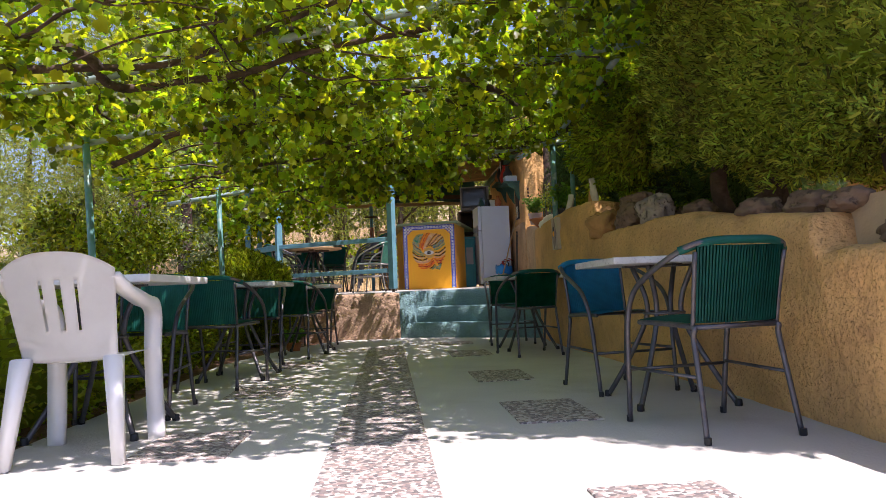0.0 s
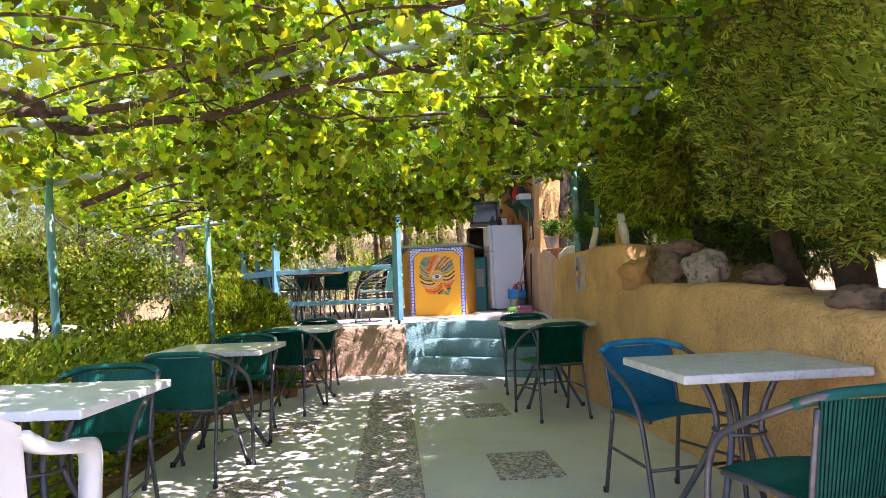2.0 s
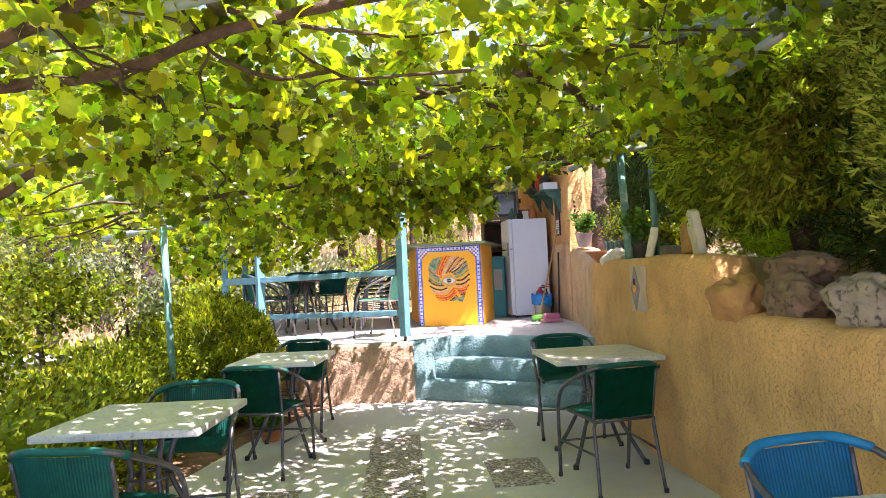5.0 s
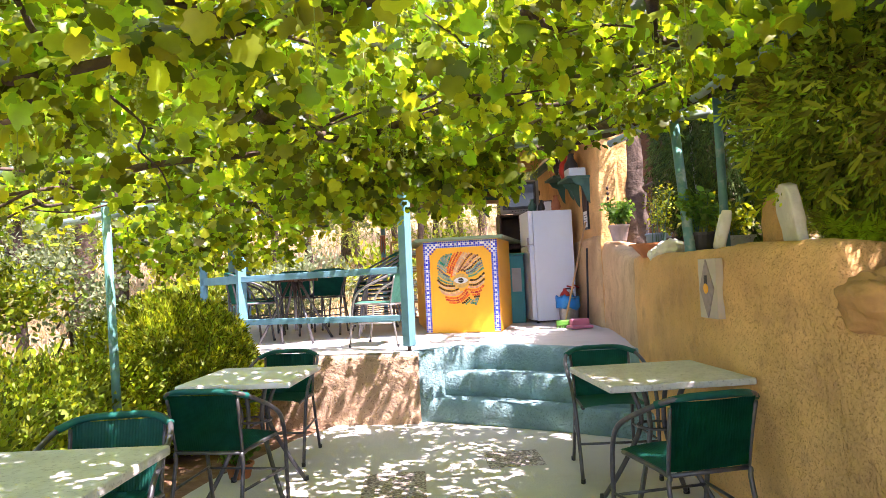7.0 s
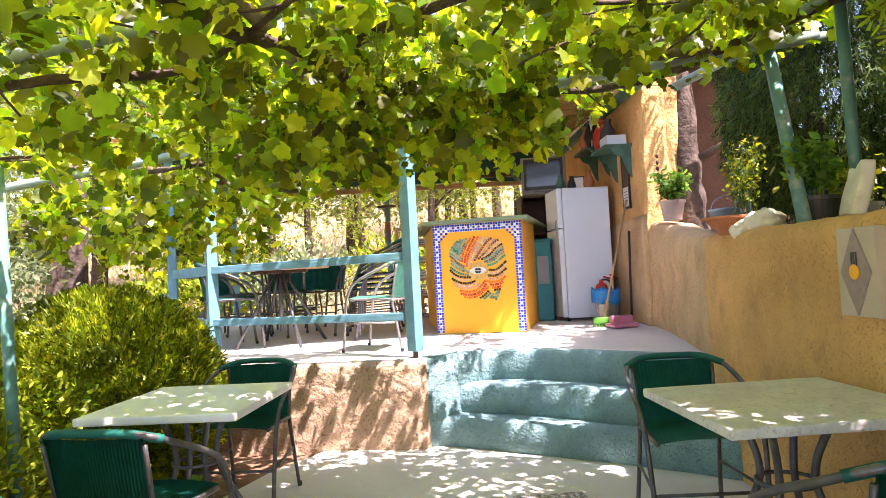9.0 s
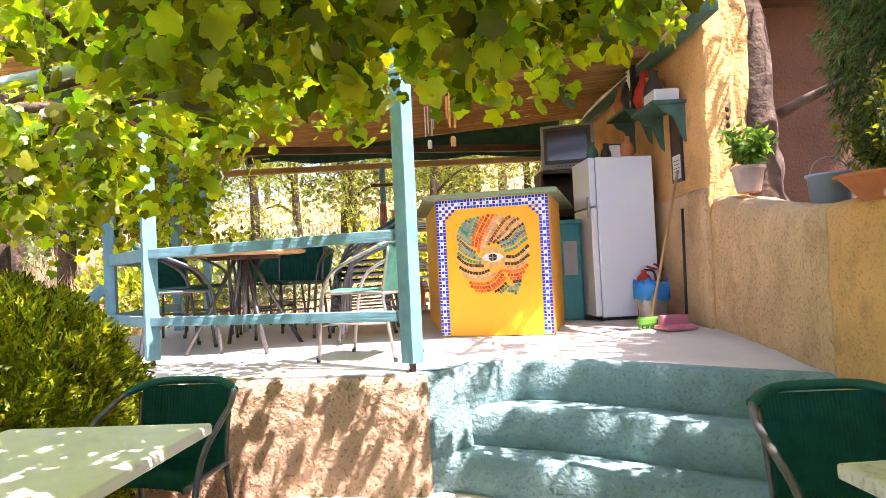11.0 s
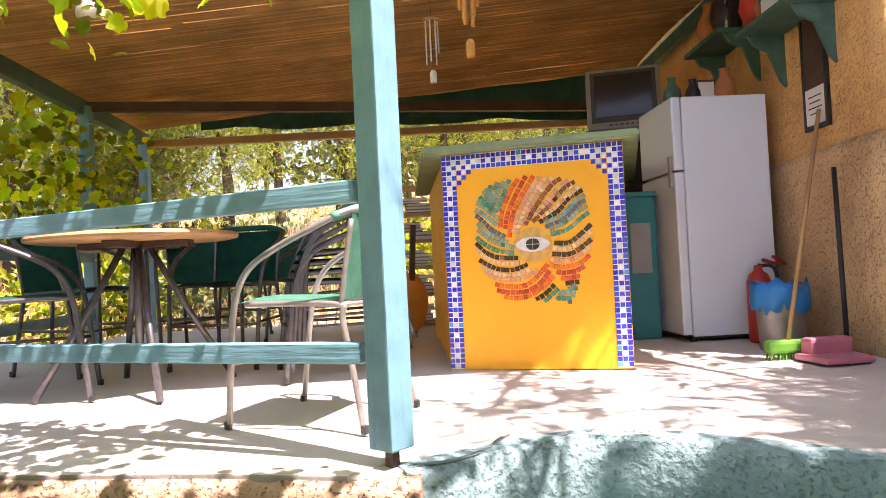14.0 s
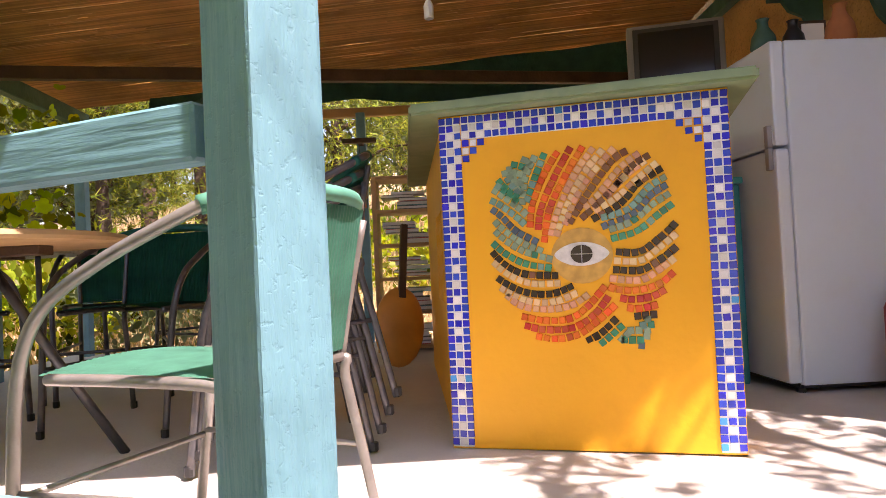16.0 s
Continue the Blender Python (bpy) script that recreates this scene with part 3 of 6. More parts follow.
def house_wall():
    bm = box((2.27, 10.57, 1.9), (0.34, 3.64, 4.6))
    bmesh.ops.subdivide_edges(bm, edges=bm.edges[:], cuts=24, use_grid_fill=True)
    for v in bm.verts:
        q = v.co * 3
        v.co.x += 0.012 * noise.noise(q) + 0.006 * noise.noise(q * 4)
        if v.co.y < 8.8:
            v.co.y += 0.05 * noise.noise(q * 2.1) + 0.03 * noise.noise(q * 6)
    solo("wall_house", bm, M["plaster"], "tall ochre plastered house wall with a broken rough end", "wall", kind="structure", smooth=True)
    # thicker lower coat of plaster with a chipped upper lip
    bm = box((2.095, 10.57, 1.185), (0.05, 3.58, 1.01))
    bmesh.ops.subdivide_edges(bm, edges=[e for e in bm.edges if e.calc_length() > 0.5], cuts=30, use_grid_fill=True)
    for v in bm.verts:
        q = v.co * 3.4
        v.co.x += 0.010 * noise.noise(q) + 0.005 * noise.noise(q * 4)
        if v.co.z > 1.68:
            v.co.z += 0.02 * noise.noise(q * 0.8) + 0.012 * noise.noise(q * 4) - 0.02 * (v.co.y - 10)
    solo("wall_house_dado", bm, M["plaster_pale"], "thicker pale plaster coat along the foot of the house wall", "wall", kind="structure", smooth=True)
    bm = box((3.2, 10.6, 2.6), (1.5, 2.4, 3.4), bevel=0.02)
    solo("wall_outbuilding", bm, M["ruddy"], "reddish brick outbuilding wall, colour darkened for shade", "wall", kind="structure")
    # added slab above the view that blocks the sun from the outbuilding wall
    solo("eave", box((3.2, 9.08, 3.28), (1.5, 0.66, 0.08), bevel=0.01), M["wood_dark"], "dark wooden slab added out of view to shade the outbuilding", "roof", kind="structure")


house_wall()


def rubble_wall():
    rs = random.Random(17)
    t = thing("wall_rubble", "low sunlit wall of orange-brown rubble stone with a pale coping", "wall", kind="structure")
    part("mortar", box((4.72, 3.2, 1.40), (0.24, 8.4, 0.76)), M["plaster_pale"], t)
    for row in range(4):
        y = -1.0 + rs.uniform(0, 0.2)
        while y < 7.3:
            w = rs.uniform(0.16, 0.42)
            bm = boulder((0, 0, 0), (0.10, w * 0.52, 0.10), rs.randint(1, 99), 2, 0.3)
            ob = part("stone", bm, M["rock_orange"], t, smooth=True)
            ob.location = (4.60, y + w / 2, 1.14 + 0.185 * row)
            y += w * 0.98
    part("coping", box((4.70, 3.2, 1.83), (0.36, 8.5, 0.09), bevel=0.015), M["rock_white"], t, "pale stone coping")


rubble_wall()

# ---- terrace roof ----


def ceil_z(x, y):
    return 2.66 + 0.075 * (x + 2.66) + 0.012 * (12.3 - y)


def roof():
    rs = random.Random(4)
    V, F = [], []
    y = 8.32
    while y < 12.35:
        x = -2.85 - rs.uniform(0, 0.05)
        w = rs.uniform(0.007, 0.013)
        while x < 1.98:
            x1 = min(2.06, x + rs.uniform(0.7, 1.9))
            j0, j1 = rs.uniform(-0.006, 0.006), rs.uniform(-0.006, 0.006)
            dz0, dz1 = rs.uniform(-0.009, 0.002), rs.uniform(-0.009, 0.002)
            b = len(V)
            sag = 0.02 * math.sin(y * 2.3)
            for xx, jj, dz in ((x, j0, dz0), (x1, j1, dz1)):
                z = ceil_z(xx, y) + sag + dz
                V += [(xx, y + jj - w / 2, z), (xx, y + jj, z - w * 0.55), (xx, y + jj + w / 2, z), (xx, y + jj, z + w * 0.4)]
            F += [(b, b + 4, b + 5, b + 1), (b + 1, b + 5, b + 6, b + 2), (b + 2, b + 6, b + 7, b + 3), (b + 3, b + 7, b + 4, b)]
            x = x1 + rs.uniform(-0.05, 0.012)
        y += w * 0.86
    b = len(V)
    for yy in (8.30, 12.4):
        for xx in (-2.95, 2.07):
            V.append((xx, yy, ceil_z(xx, yy) + 0.03))
    F.append((b, b + 1, b + 3, b + 2))
    me = bpy.data.meshes.new("ceiling")
    me.from_pydata(V, [], F)
    me.materials.append(M["reed"])
    tagged(new("ceiling", me), "golden brown reed matting ceiling over the terrace", "ceiling", kind="structure")


roof()


def beam(name, a, b, w, h, material, label, cat="beam", kind=""):
    a, b = Vector(a), Vector(b)
    d = b - a
    rot = d.to_track_quat("Y", "Z").to_matrix().to_4x4()
    bm = box((0, 0, 0), (w, d.length, h), bevel=min(w, h) * 0.08, seg=1)
    bmesh.ops.transform(bm, matrix=Matrix.Translation((a + b) / 2) @ rot, verts=bm.verts)
    return solo(name, bm, material, label, cat, kind)


beam("roof_beam", (-2.45, 8.3, 2.56), (-2.68, 12.4, 2.55), 0.07, 0.12, M["wood_green"], "dark green wooden roof beam")
beam("roof_beam", (-2.62, 11.05, 2.56), (2.08, 12.1, 2.60), 0.06, 0.08, M["wood_dark"], "dark wooden cross beam under the reeds")
beam("roof_beam", (-2.7, 12.32, 2.50), (2.1, 12.32, 2.52), 0.06, 0.07, M["wood"], "bare wooden eave beam")
beam("roof_beam", (-2.3, 8.36, 2.60), (1.75, 8.36, 2.90), 0.06, 0.10, M["wood_green"], "dark green wooden front beam")
beam("roof_rafter", (2.02, 8.32, 2.90), (2.02, 12.35, 2.88), 0.06, 0.10, M["wood_green"], "dark green wooden edge rafter")


def fabric():
    bm = bmesh.new()
    n = 24
    lo, hi = [], []
    for i in range(n + 1):
        x = -2.1 + 3.85 * i / n
        hi.append(bm.verts.new((x, 12.26 + 0.02 * math.sin(i), ceil_z(x, 12.3) - 0.02)))
        lo.append(bm.verts.new((x, 12.24 + 0.03 * math.sin(i * 1.7), 2.545 + 0.02 * math.sin(i * 0.8) + (0.05 * (1 - i / n)))))
    for i in range(n):
        bm.faces.new((lo[i], lo[i + 1], hi[i + 1], hi[i]))
    r = bmesh.ops.solidify(bm, geom=bm.faces[:], thickness=0.006)
    solo("shade_cloth", bm, M["wood_green"], "dark green shade cloth stretched under the roof edge", "cloth", smooth=True)


fabric()


def post(x, y, z0, z1, w, rz, label, foot=False):
    t = thing("roof_post", label, "post", group="roof posts", at=(x, y, z0))
    off = 0.05 if foot else 0.0
    bm = box((0, 0, (z1 - z0 + off) / 2), (w, w, z1 - z0 - off), bevel=0.006)
    part("shaft", bm, M["wood_blue"], t, m=pose(0, 0, 0, 0, 0, rz))
    if foot:
        part("foot", box((0, 0, 0.027), (0.03, 0.03, 0.054), bevel=0.003), M["wood_dark"], t, "rusty iron foot", m=pose(0, 0, 0, 0, 0, rz))
    return t


post(-0.083, 7.68, 0.655, 2.72, 0.090, 49, "weathered blue-green square wooden post at the steps", True)
post(-1.80, 8.40, 0.66, 2.62, 0.088, 30, "weathered blue-green square wooden post with railing", True)
post(-2.42, 9.2, 0.66, 2.58, 0.08, 10, "weathered blue-green square wooden post")
post(-2.57, 11.03, 0.70, 2.56, 0.08, 0, "weathered blue-green square wooden post")
post(-2.66, 12.28, 0.70, 2.52, 0.08, 0, "weathered blue-green square wooden post")
post(-0.47, 12.30, 0.70, 2.50, 0.07, 0, "dark weathered wooden post at the terrace back")


railing = thing("terrace_railing", "weathered blue-green two-bar wooden railing round the terrace", "railing")


def rail(a, b, h, label):
    a, b = Vector(a), Vector(b)
    bm = box((0, 0, 0), (0.042, (b - a).length, h), bevel=0.004, seg=1)
    part("top_bar" if "top" in label else "lower_bar", bm, M["rail_blue"], railing, label, m=Matrix.Translation((a + b) / 2) @ (b - a).to_track_quat("Y", "Z").to_matrix().to_4x4())


rail((-1.80, 8.38, 1.405), (-0.152, 7.705, 1.422), 0.064, "weathered blue-green wooden top railing bar")
rail((-1.80, 8.38, 0.962), (-0.15, 7.70, 0.968), 0.060, "weathered blue-green wooden lower railing bar")
rail((-2.40, 9.18, 1.40), (-1.82, 8.42, 1.405), 0.085, "weathered blue-green wooden top railing bar")
rail((-2.40, 9.18, 0.95), (-1.82, 8.42, 0.955), 0.07, "weathered blue-green wooden lower railing bar")
rail((-2.56, 11.0, 1.40), (-2.42, 9.22, 1.40), 0.085, "weathered blue-green wooden top railing bar")
rail((-2.56, 11.0, 0.95), (-2.42, 9.22, 0.95), 0.07, "weathered blue-green wooden lower railing bar")
rail((-3.2, 8.6, 0.20), (-2.46, 9.16, 1.2), 0.08, "sloping blue-green wooden stair handrail bar")

# ---- counter ----
C0, C1 = Vector((0.112, 9.145, 0.688)), Vector((0.948, 8.91, 0.688))
CW = (C1 - C0).length
CM = Matrix.Translation(C0) @ Matrix.Rotation(math.atan2(C1.y - C0.y, C1.x - C0.x), 4, "Z")
CH = 1.055


def counter():
    t = thing("bar_counter", "yellow ochre bar counter with a glass mosaic front", "counter")
    t.matrix_world = CM
    part("front_panel", box((CW / 2, 0.03, CH / 2), (CW, 0.06, CH), bevel=0.004), M["ochre"], t)
    part("side_panel", box((CW - 0.025, 0.54, CH / 2), (0.05, 0.95, CH)), M["ochre"], t)
    # the open-slatted side splays outwards from the front
    splay = Matrix.Translation((0.0, 0.05, 0)) @ Matrix.Rotation(radians(18.5), 4, "Z")
    for k in range(6):
        part("slat", box((0.025, 0.218 + 0.085 * (k + 1), 0.615), (0.05, 0.036, 0.349)), M["ochre"], t, m=splay)
    for z0_, z1_, y0_, y1_ in ((0, 0.44, 0.012, 1.75), (0.79, CH, 0.012, 1.75), (0.44, 0.79, 0.012, 0.285), (0.44, 0.79, 0.765, 1.75)):
        part("side_panel", box((0.025, (y0_ + y1_) / 2, (z0_ + z1_) / 2), (0.05, y1_ - y0_, z1_ - z0_)), M["ochre"], t, m=splay)
    top = prism([(-0.075, -0.07), (CW + 0.075, -0.07), (CW + 0.075, 1.85), (-0.68, 1.74)], CH + 0.001, CH + 0.037)
    bmesh.ops.bevel(top, geom=top.edges[:], offset=0.008, segments=2, affect="EDGES")
    part("top", top, M["top_green"], t, "olive green counter top")
    return t


bar = counter()

# ---- furniture ----


def weave_panel(w0, w1, h, strands, mat_name, curve=0.02, across=False):
    """A woven panel in the xz plane: ridged strands, w0 wide below and w1 above, bowed back by curve."""
    bm = bmesh.new()
    rows = 8
    cols = strands * 2
    g = []
    for j in range(rows + 1):
        v = j / rows
        row = []
        for i in range(cols + 1):
            u = i / cols
            w = w0 + (w1 - w0) * v
            ridge = 0.0009 if i % 2 else -0.0009
            y = -curve * (1 - (2 * u - 1) ** 2) * (0.4 + 0.6 * v) + ridge
            row.append(bm.verts.new(((u - 0.5) * w, y, v * h)))
        g.append(row)
    for a, b in zip(g, g[1:]):
        for i in range(cols):
            bm.faces.new((a[i], a[i + 1], b[i + 1], b[i]))
    front = bm.faces[:]
    bmesh.ops.solidify(bm, geom=front, thickness=0.010)
    return bm


def chair(weave="weave", steel="steel", label="", rim="steel"):
    """A stacking bistro armchair that faces +y: tube legs run up into the arms and round the back."""
    t = thing("garden_chair", label, "chair", group="bistro armchairs")
    S = M[steel]
    for s in (-1, 1):
        arm = smooth_path([(s * 0.245, 0.26, 0), (s * 0.252, 0.235, 0.22), (s * 0.262, 0.20, 0.46), (s * 0.268, 0.13, 0.585), (s * 0.27, 0.0, 0.66), (s * 0.262, -0.13, 0.715), (s * 0.225, -0.235, 0.765), (s * 0.15, -0.272, 0.785), (0, -0.285, 0.79)], 4)
        part("leg", tube(arm, 0.0125, 8), S, t, "tube front leg that bends into the armrest", smooth=True)
        rear = smooth_path([(s * 0.215, -0.28, 0), (s * 0.205, -0.245, 0.2), (s * 0.198, -0.205, 0.40), (s * 0.195, -0.20, 0.445), (s * 0.205, 0.0, 0.455), (s * 0.21, 0.19, 0.455)], 4)
        part("leg", tube(rear, 0.0115, 8), S, t, "tube rear leg that carries the seat", smooth=True)
        up = smooth_path([(s * 0.195, -0.20, 0.445), (s * 0.198, -0.225, 0.58), (s * 0.205, -0.262, 0.745)], 4)
        part("back_rail", tube(up, 0.0095, 8), M[rim], t, "tube upright of the backrest", smooth=True)
        part("stretcher", tube([(s * 0.249, 0.23, 0.25), (s * 0.203, -0.235, 0.25)], 0.008, 6), S, t, smooth=True)
    part("stretcher", tube([(-0.251, 0.233, 0.24), (0.251, 0.233, 0.24)], 0.008, 6), S, t, smooth=True)
    part("seat_rail", tube([(-0.198, -0.203, 0.445), (0.198, -0.203, 0.445)], 0.0105, 8), M[rim], t, smooth=True)
    W = M[weave]
    bm = weave_panel(0.385, 0.405, 0.315, 30, weave)
    part("backrest", bm, W, t, "woven plastic backrest", smooth=False, m=pose(0, -0.208, 0.462, 10.5))
    part("top_wrap", tube(smooth_path([(-0.245, -0.21, 0.752), (-0.15, -0.272, 0.785), (0, -0.285, 0.79), (0.15, -0.272, 0.785), (0.245, -0.21, 0.752)], 5), 0.017, 8), W, t, "woven wrap over the top rail", smooth=True)
    bm = weave_panel(0.40, 0.43, 0.42, 30, weave, curve=0.018)
    part("seat", bm, W, t, "woven plastic seat", m=pose(0, -0.205, 0.462, -90) @ pose(0, 0, 0, 0, 0, 0))
    for sx, sy in ((-0.245, 0.262), (0.245, 0.262), (-0.216, -0.284), (0.216, -0.284)):
        part("foot_cap", lathe([(0.012, 0.0), (0.015, 0.004), (0.015, 0.028), (0.013, 0.03)], 8, (sx, sy, 0)), M["black"], t, "black rubber foot cap")
    return t


def put(ob, x, y, z, rz, label=""):
    c = copy_thing(ob, pose(x, y, z, 0, 0, rz))
    if label:
        c["label"] = label
    return c


green = chair(label="dark green woven armchair with grey tube frame on the patio")
green.matrix_basis = pose(1.225, 0.74, 0, 0, 0, 9)
put(green, 1.19, 4.38, 0, 9)
put(green, 1.25, 5.78, 0, 176)
put(green, -1.58, 1.93, 0, 178)
put(green, -1.38, 3.02, 0, -9)
put(green, -1.36, 4.12, 0, 183)
put(green, -1.13, 5.24, 0, -13)
put(green, -1.09, 6.62, 0, 172)
blue = chair("weave_blue", "steel", "bright blue woven armchair with dark tube frame")
blue.matrix_basis = pose(1.23, 1.98, 0, 0, 0, 190)
UF = 0.70
pale = chair("weave_pale", "steel_light", "faded green armchair with silver tube frame on the terrace", "steel_light")
pale.matrix_basis = pose(-0.365, 8.30, up_z(0, 8.30), 0, 0, 68) @ Matrix.Diagonal((0.96, 0.95, 0.94, 1))
L2 = "dark green woven armchair round the wooden table on the terrace"
put(green, -1.12, 9.72, UF, 172, L2)
put(green, -1.80, 8.92, 0.685, -68, L2)
put(green, -1.98, 9.72, UF, -112, L2)
put(green, -1.55, 10.45, UF, 200, L2)
put(green, -1.3, 11.2, UF, 150, L2)


def stack(x, y, z, rz):
    for k in range(4):
        c = copy_thing(green, pose(x, y, z, 0, 0, rz) @ pose(0, -0.028 * k, 0.05 * k, -1.0 * k))
        c["label"] = "green armchair in a tall stack of chairs"


stack(-0.47, 9.26, 0.693, 106)


def patio_table(x, y, rz, sx, sy, top, label):
    t = thing("cafe_table", label, "table", group="square cafe tables", at=(x, y, 0))
    t.rotation_euler[2] = radians(rz)
    part("tabletop", box((0, 0, 0.745), (sx, sy, 0.036), bevel=0.009), M[top], t)
    for k in range(4):
        a = math.pi / 4 + k * math.pi / 2
        c, s = math.cos(a), math.sin(a)
        p = smooth_path([(c * 0.17, s * 0.17, 0.722), (c * 0.10, s * 0.10, 0.55), (c * 0.11, s * 0.11, 0.42), (c * 0.24, s * 0.24, 0.18), (c * 0.36, s * 0.36, 0.0)], 5)
        leg = part("leg", tube(p, 0.0145, 8), M["steel"], t, "curved tube leg", smooth=True)
        part("rubber_foot", lathe([(0.019, 0.0), (0.02, 0.006), (0.018, 0.03), (0.015, 0.034)], 10, (c * 0.357, s * 0.357, 0.001)), M["black"], leg, "black rubber foot", smooth=True)
    part("ring", tube([(0.105 * math.cos(a), 0.105 * math.sin(a), 0.47) for a in [2 * math.pi * k / 20 for k in range(21)]], 0.008, 6), M["steel"], t, "steel ring that ties the legs", smooth=True)
    part("frame", box((0, 0, 0.722), (0.42, 0.05, 0.012)), M["steel"], t, "steel top bracket")
    part("frame", box((0, 0, 0.7235), (0.05, 0.42, 0.012)), M["steel"], t, "steel top bracket")
    return t


patio_table(1.33, 1.44, 0, 0.76, 0.70, "stone", "square pale stone-topped cafe table by the ochre wall")
patio_table(1.285, 4.98, 2, 0.76, 0.76, "stone", "square pale stone-topped cafe table by the ochre wall")
patio_table(-1.57, 1.42, -4, 0.78, 0.78, "stone_white", "square white-topped cafe table beside the hedge")
patio_table(-1.37, 3.53, -4, 0.76, 0.74, "stone", "square pale stone-topped cafe table beside the hedge")
patio_table(-1.09, 5.76, -6, 0.70, 0.78, "stone_white", "square white-topped cafe table near the terrace wall")


def white_chair(x, y, rz):
    """A moulded plastic armchair that faces +y."""
    t = thing("plastic_chair", "white moulded plastic armchair with a slotted back", "chair", at=(x, y, 0))
    t.rotation_euler[2] = radians(rz)
    P = M["plastic_white"]
    # back shell with three slots
    bm = bmesh.new()
    cols, rows = 40, 24
    g = {}
    for j in range(rows + 1):
        v = j / rows
        for i in range(cols + 1):
            u = 2 * i / cols - 1
            w = 0.215 + 0.035 * v
            top = 0.87 - 0.07 * abs(u) ** 2.6
            z = 0.42 + (top - 0.42) * v
            y_ = -0.17 - 0.13 * v - 0.05 * (1 - u * u) * (0.6 + 0.4 * v)
            g[i, j] = bm.verts.new((u * w, y_, z))
    for j in range(rows):
        for i in range(cols):
            if 7 <= j <= 17 and i in (13, 19, 20, 26):
                continue
            bm.faces.new((g[i, j], g[i + 1, j], g[i + 1, j + 1], g[i, j + 1]))
    bmesh.ops.solidify(bm, geom=bm.faces[:], thickness=0.012)
    part("backrest", bm, P, t, "curved plastic backrest with three slots", smooth=True)
    bm = bmesh.new()
    g = {}
    for j in range(11):
        for i in range(13):
            u, v = 2 * i / 12 - 1, j / 10
            g[i, j] = bm.verts.new((u * (0.215 + 0.03 * v), -0.19 + 0.43 * v, 0.425 - 0.012 * (1 - u * u) + 0.01 * v - 0.03 * max(0, v - 0.9) * 10 * 0.3))
    for j in range(10):
        for i in range(12):
            bm.faces.new((g[i, j], g[i + 1, j], g[i + 1, j + 1], g[i, j + 1]))
    bmesh.ops.solidify(bm, geom=bm.faces[:], thickness=0.014)
    part("seat", bm, P, t, smooth=True)
    for s in (-1, 1):
        bm = bmesh.new()
        # arm: flat band from the back shell forward, then down as the front leg
        path = smooth_path([(s * 0.225, -0.285, 0.775), (s * 0.25, -0.20, 0.72), (s * 0.264, -0.10, 0.69), (s * 0.265, 0.02, 0.665), (s * 0.262, 0.16, 0.645), (s * 0.255, 0.225, 0.58), (s * 0.248, 0.235, 0.42), (s * 0.252, 0.245, 0.2), (s * 0.258, 0.25, 0.0)], 5)
        rings = []
        for i, p in enumerate(path):
            d = (path[min(i + 1, len(path) - 1)] - path[max(i - 1, 0)]).normalized()
            a = Vector((1, 0, 0))
            nrm = d.cross(a).normalized()
            hw, th = 0.040, 0.012 + 0.012 * min(1, i / 20)
            rings.append([bm.verts.new(p + a * (hw * q) + nrm * (th * r)) for q, r in ((-1, -1), (1, -1), (1.1, 0), (1, 1), (-1, 1), (-1.1, 0))])
        for a_, b_ in zip(rings, rings[1:]):
            for k in range(6):
                bm.faces.new((a_[k], a_[(k + 1) % 6], b_[(k + 1) % 6], b_[k]))
        bm.faces.new(list(reversed(rings[0])))
        bm.faces.new(rings[-1])
        part("arm", bm, P, t, "plastic armrest that bends down into the front leg", smooth=True)
        bm = bmesh.new()
        path = [Vector((s * 0.205, -0.20, 0.44)), Vector((s * 0.225, -0.235, 0.25)), Vector((s * 0.25, -0.275, 0.0))]
        rings = []
        for p, hw, th in zip(path, (0.042, 0.034, 0.026), (0.03, 0.025, 0.02)):
            rings.append([bm.verts.new(p + Vector((hw * q, th * r, 0))) for q, r in ((-1, -1), (1, -1), (1, 1), (-1, 1))])
        for a_, b_ in zip(rings, rings[1:]):
            for k in range(4):
                bm.faces.new((a_[k], a_[(k + 1) % 4], b_[(k + 1) % 4], b_[k]))
        bm.faces.new(list(reversed(rings[0])))
        bm.faces.new(rings[-1])
        bmesh.ops.recalc_face_normals(bm, faces=bm.faces)
        bmesh.ops.bevel(bm, geom=bm.edges[:], offset=0.005, segments=2, affect="EDGES")
        part("leg", bm, P, t, "plastic rear leg", smooth=True)
    return t


white_chair(-1.45, 0.93, 3).scale = (0.85, 0.96, 0.97)


def round_table(x, y, z):
    t = thing("round_table", "round bare wooden table with grey tube legs", "table", at=(x, y, z))
    part("tabletop", lathe([(0.44, 0.70), (0.465, 0.705), (0.47, 0.715), (0.465, 0.728), (0.44, 0.732)], 48), M["wood"], t, smooth=False)
    part("crosspiece", box((0, 0, 0.685), (0.52, 0.08, 0.03), bevel=0.004), M["wood_dark"], t, "dark batten under the top")
    part("crosspiece", box((0, 0, 0.683), (0.08, 0.52, 0.03), bevel=0.004), M["wood_dark"], t, "dark batten under the top")
    for k in range(4):
        a = -1.0 + k * math.pi / 2
        c, s = math.cos(a), math.sin(a)
        part("leg", tube([(c * 0.06, s * 0.06, 0.67), (c * 0.24, s * 0.24, 0.34), (c * 0.44, s * 0.44, 0.0)], 0.016, 8), M["steel"], t, smooth=True)
    part("column", tube([(0, 0, 0.68), (0, 0, 0.12)], 0.02, 10), M["steel"], t, smooth=True)


round_table(-1.36, 9.05, 0.687)


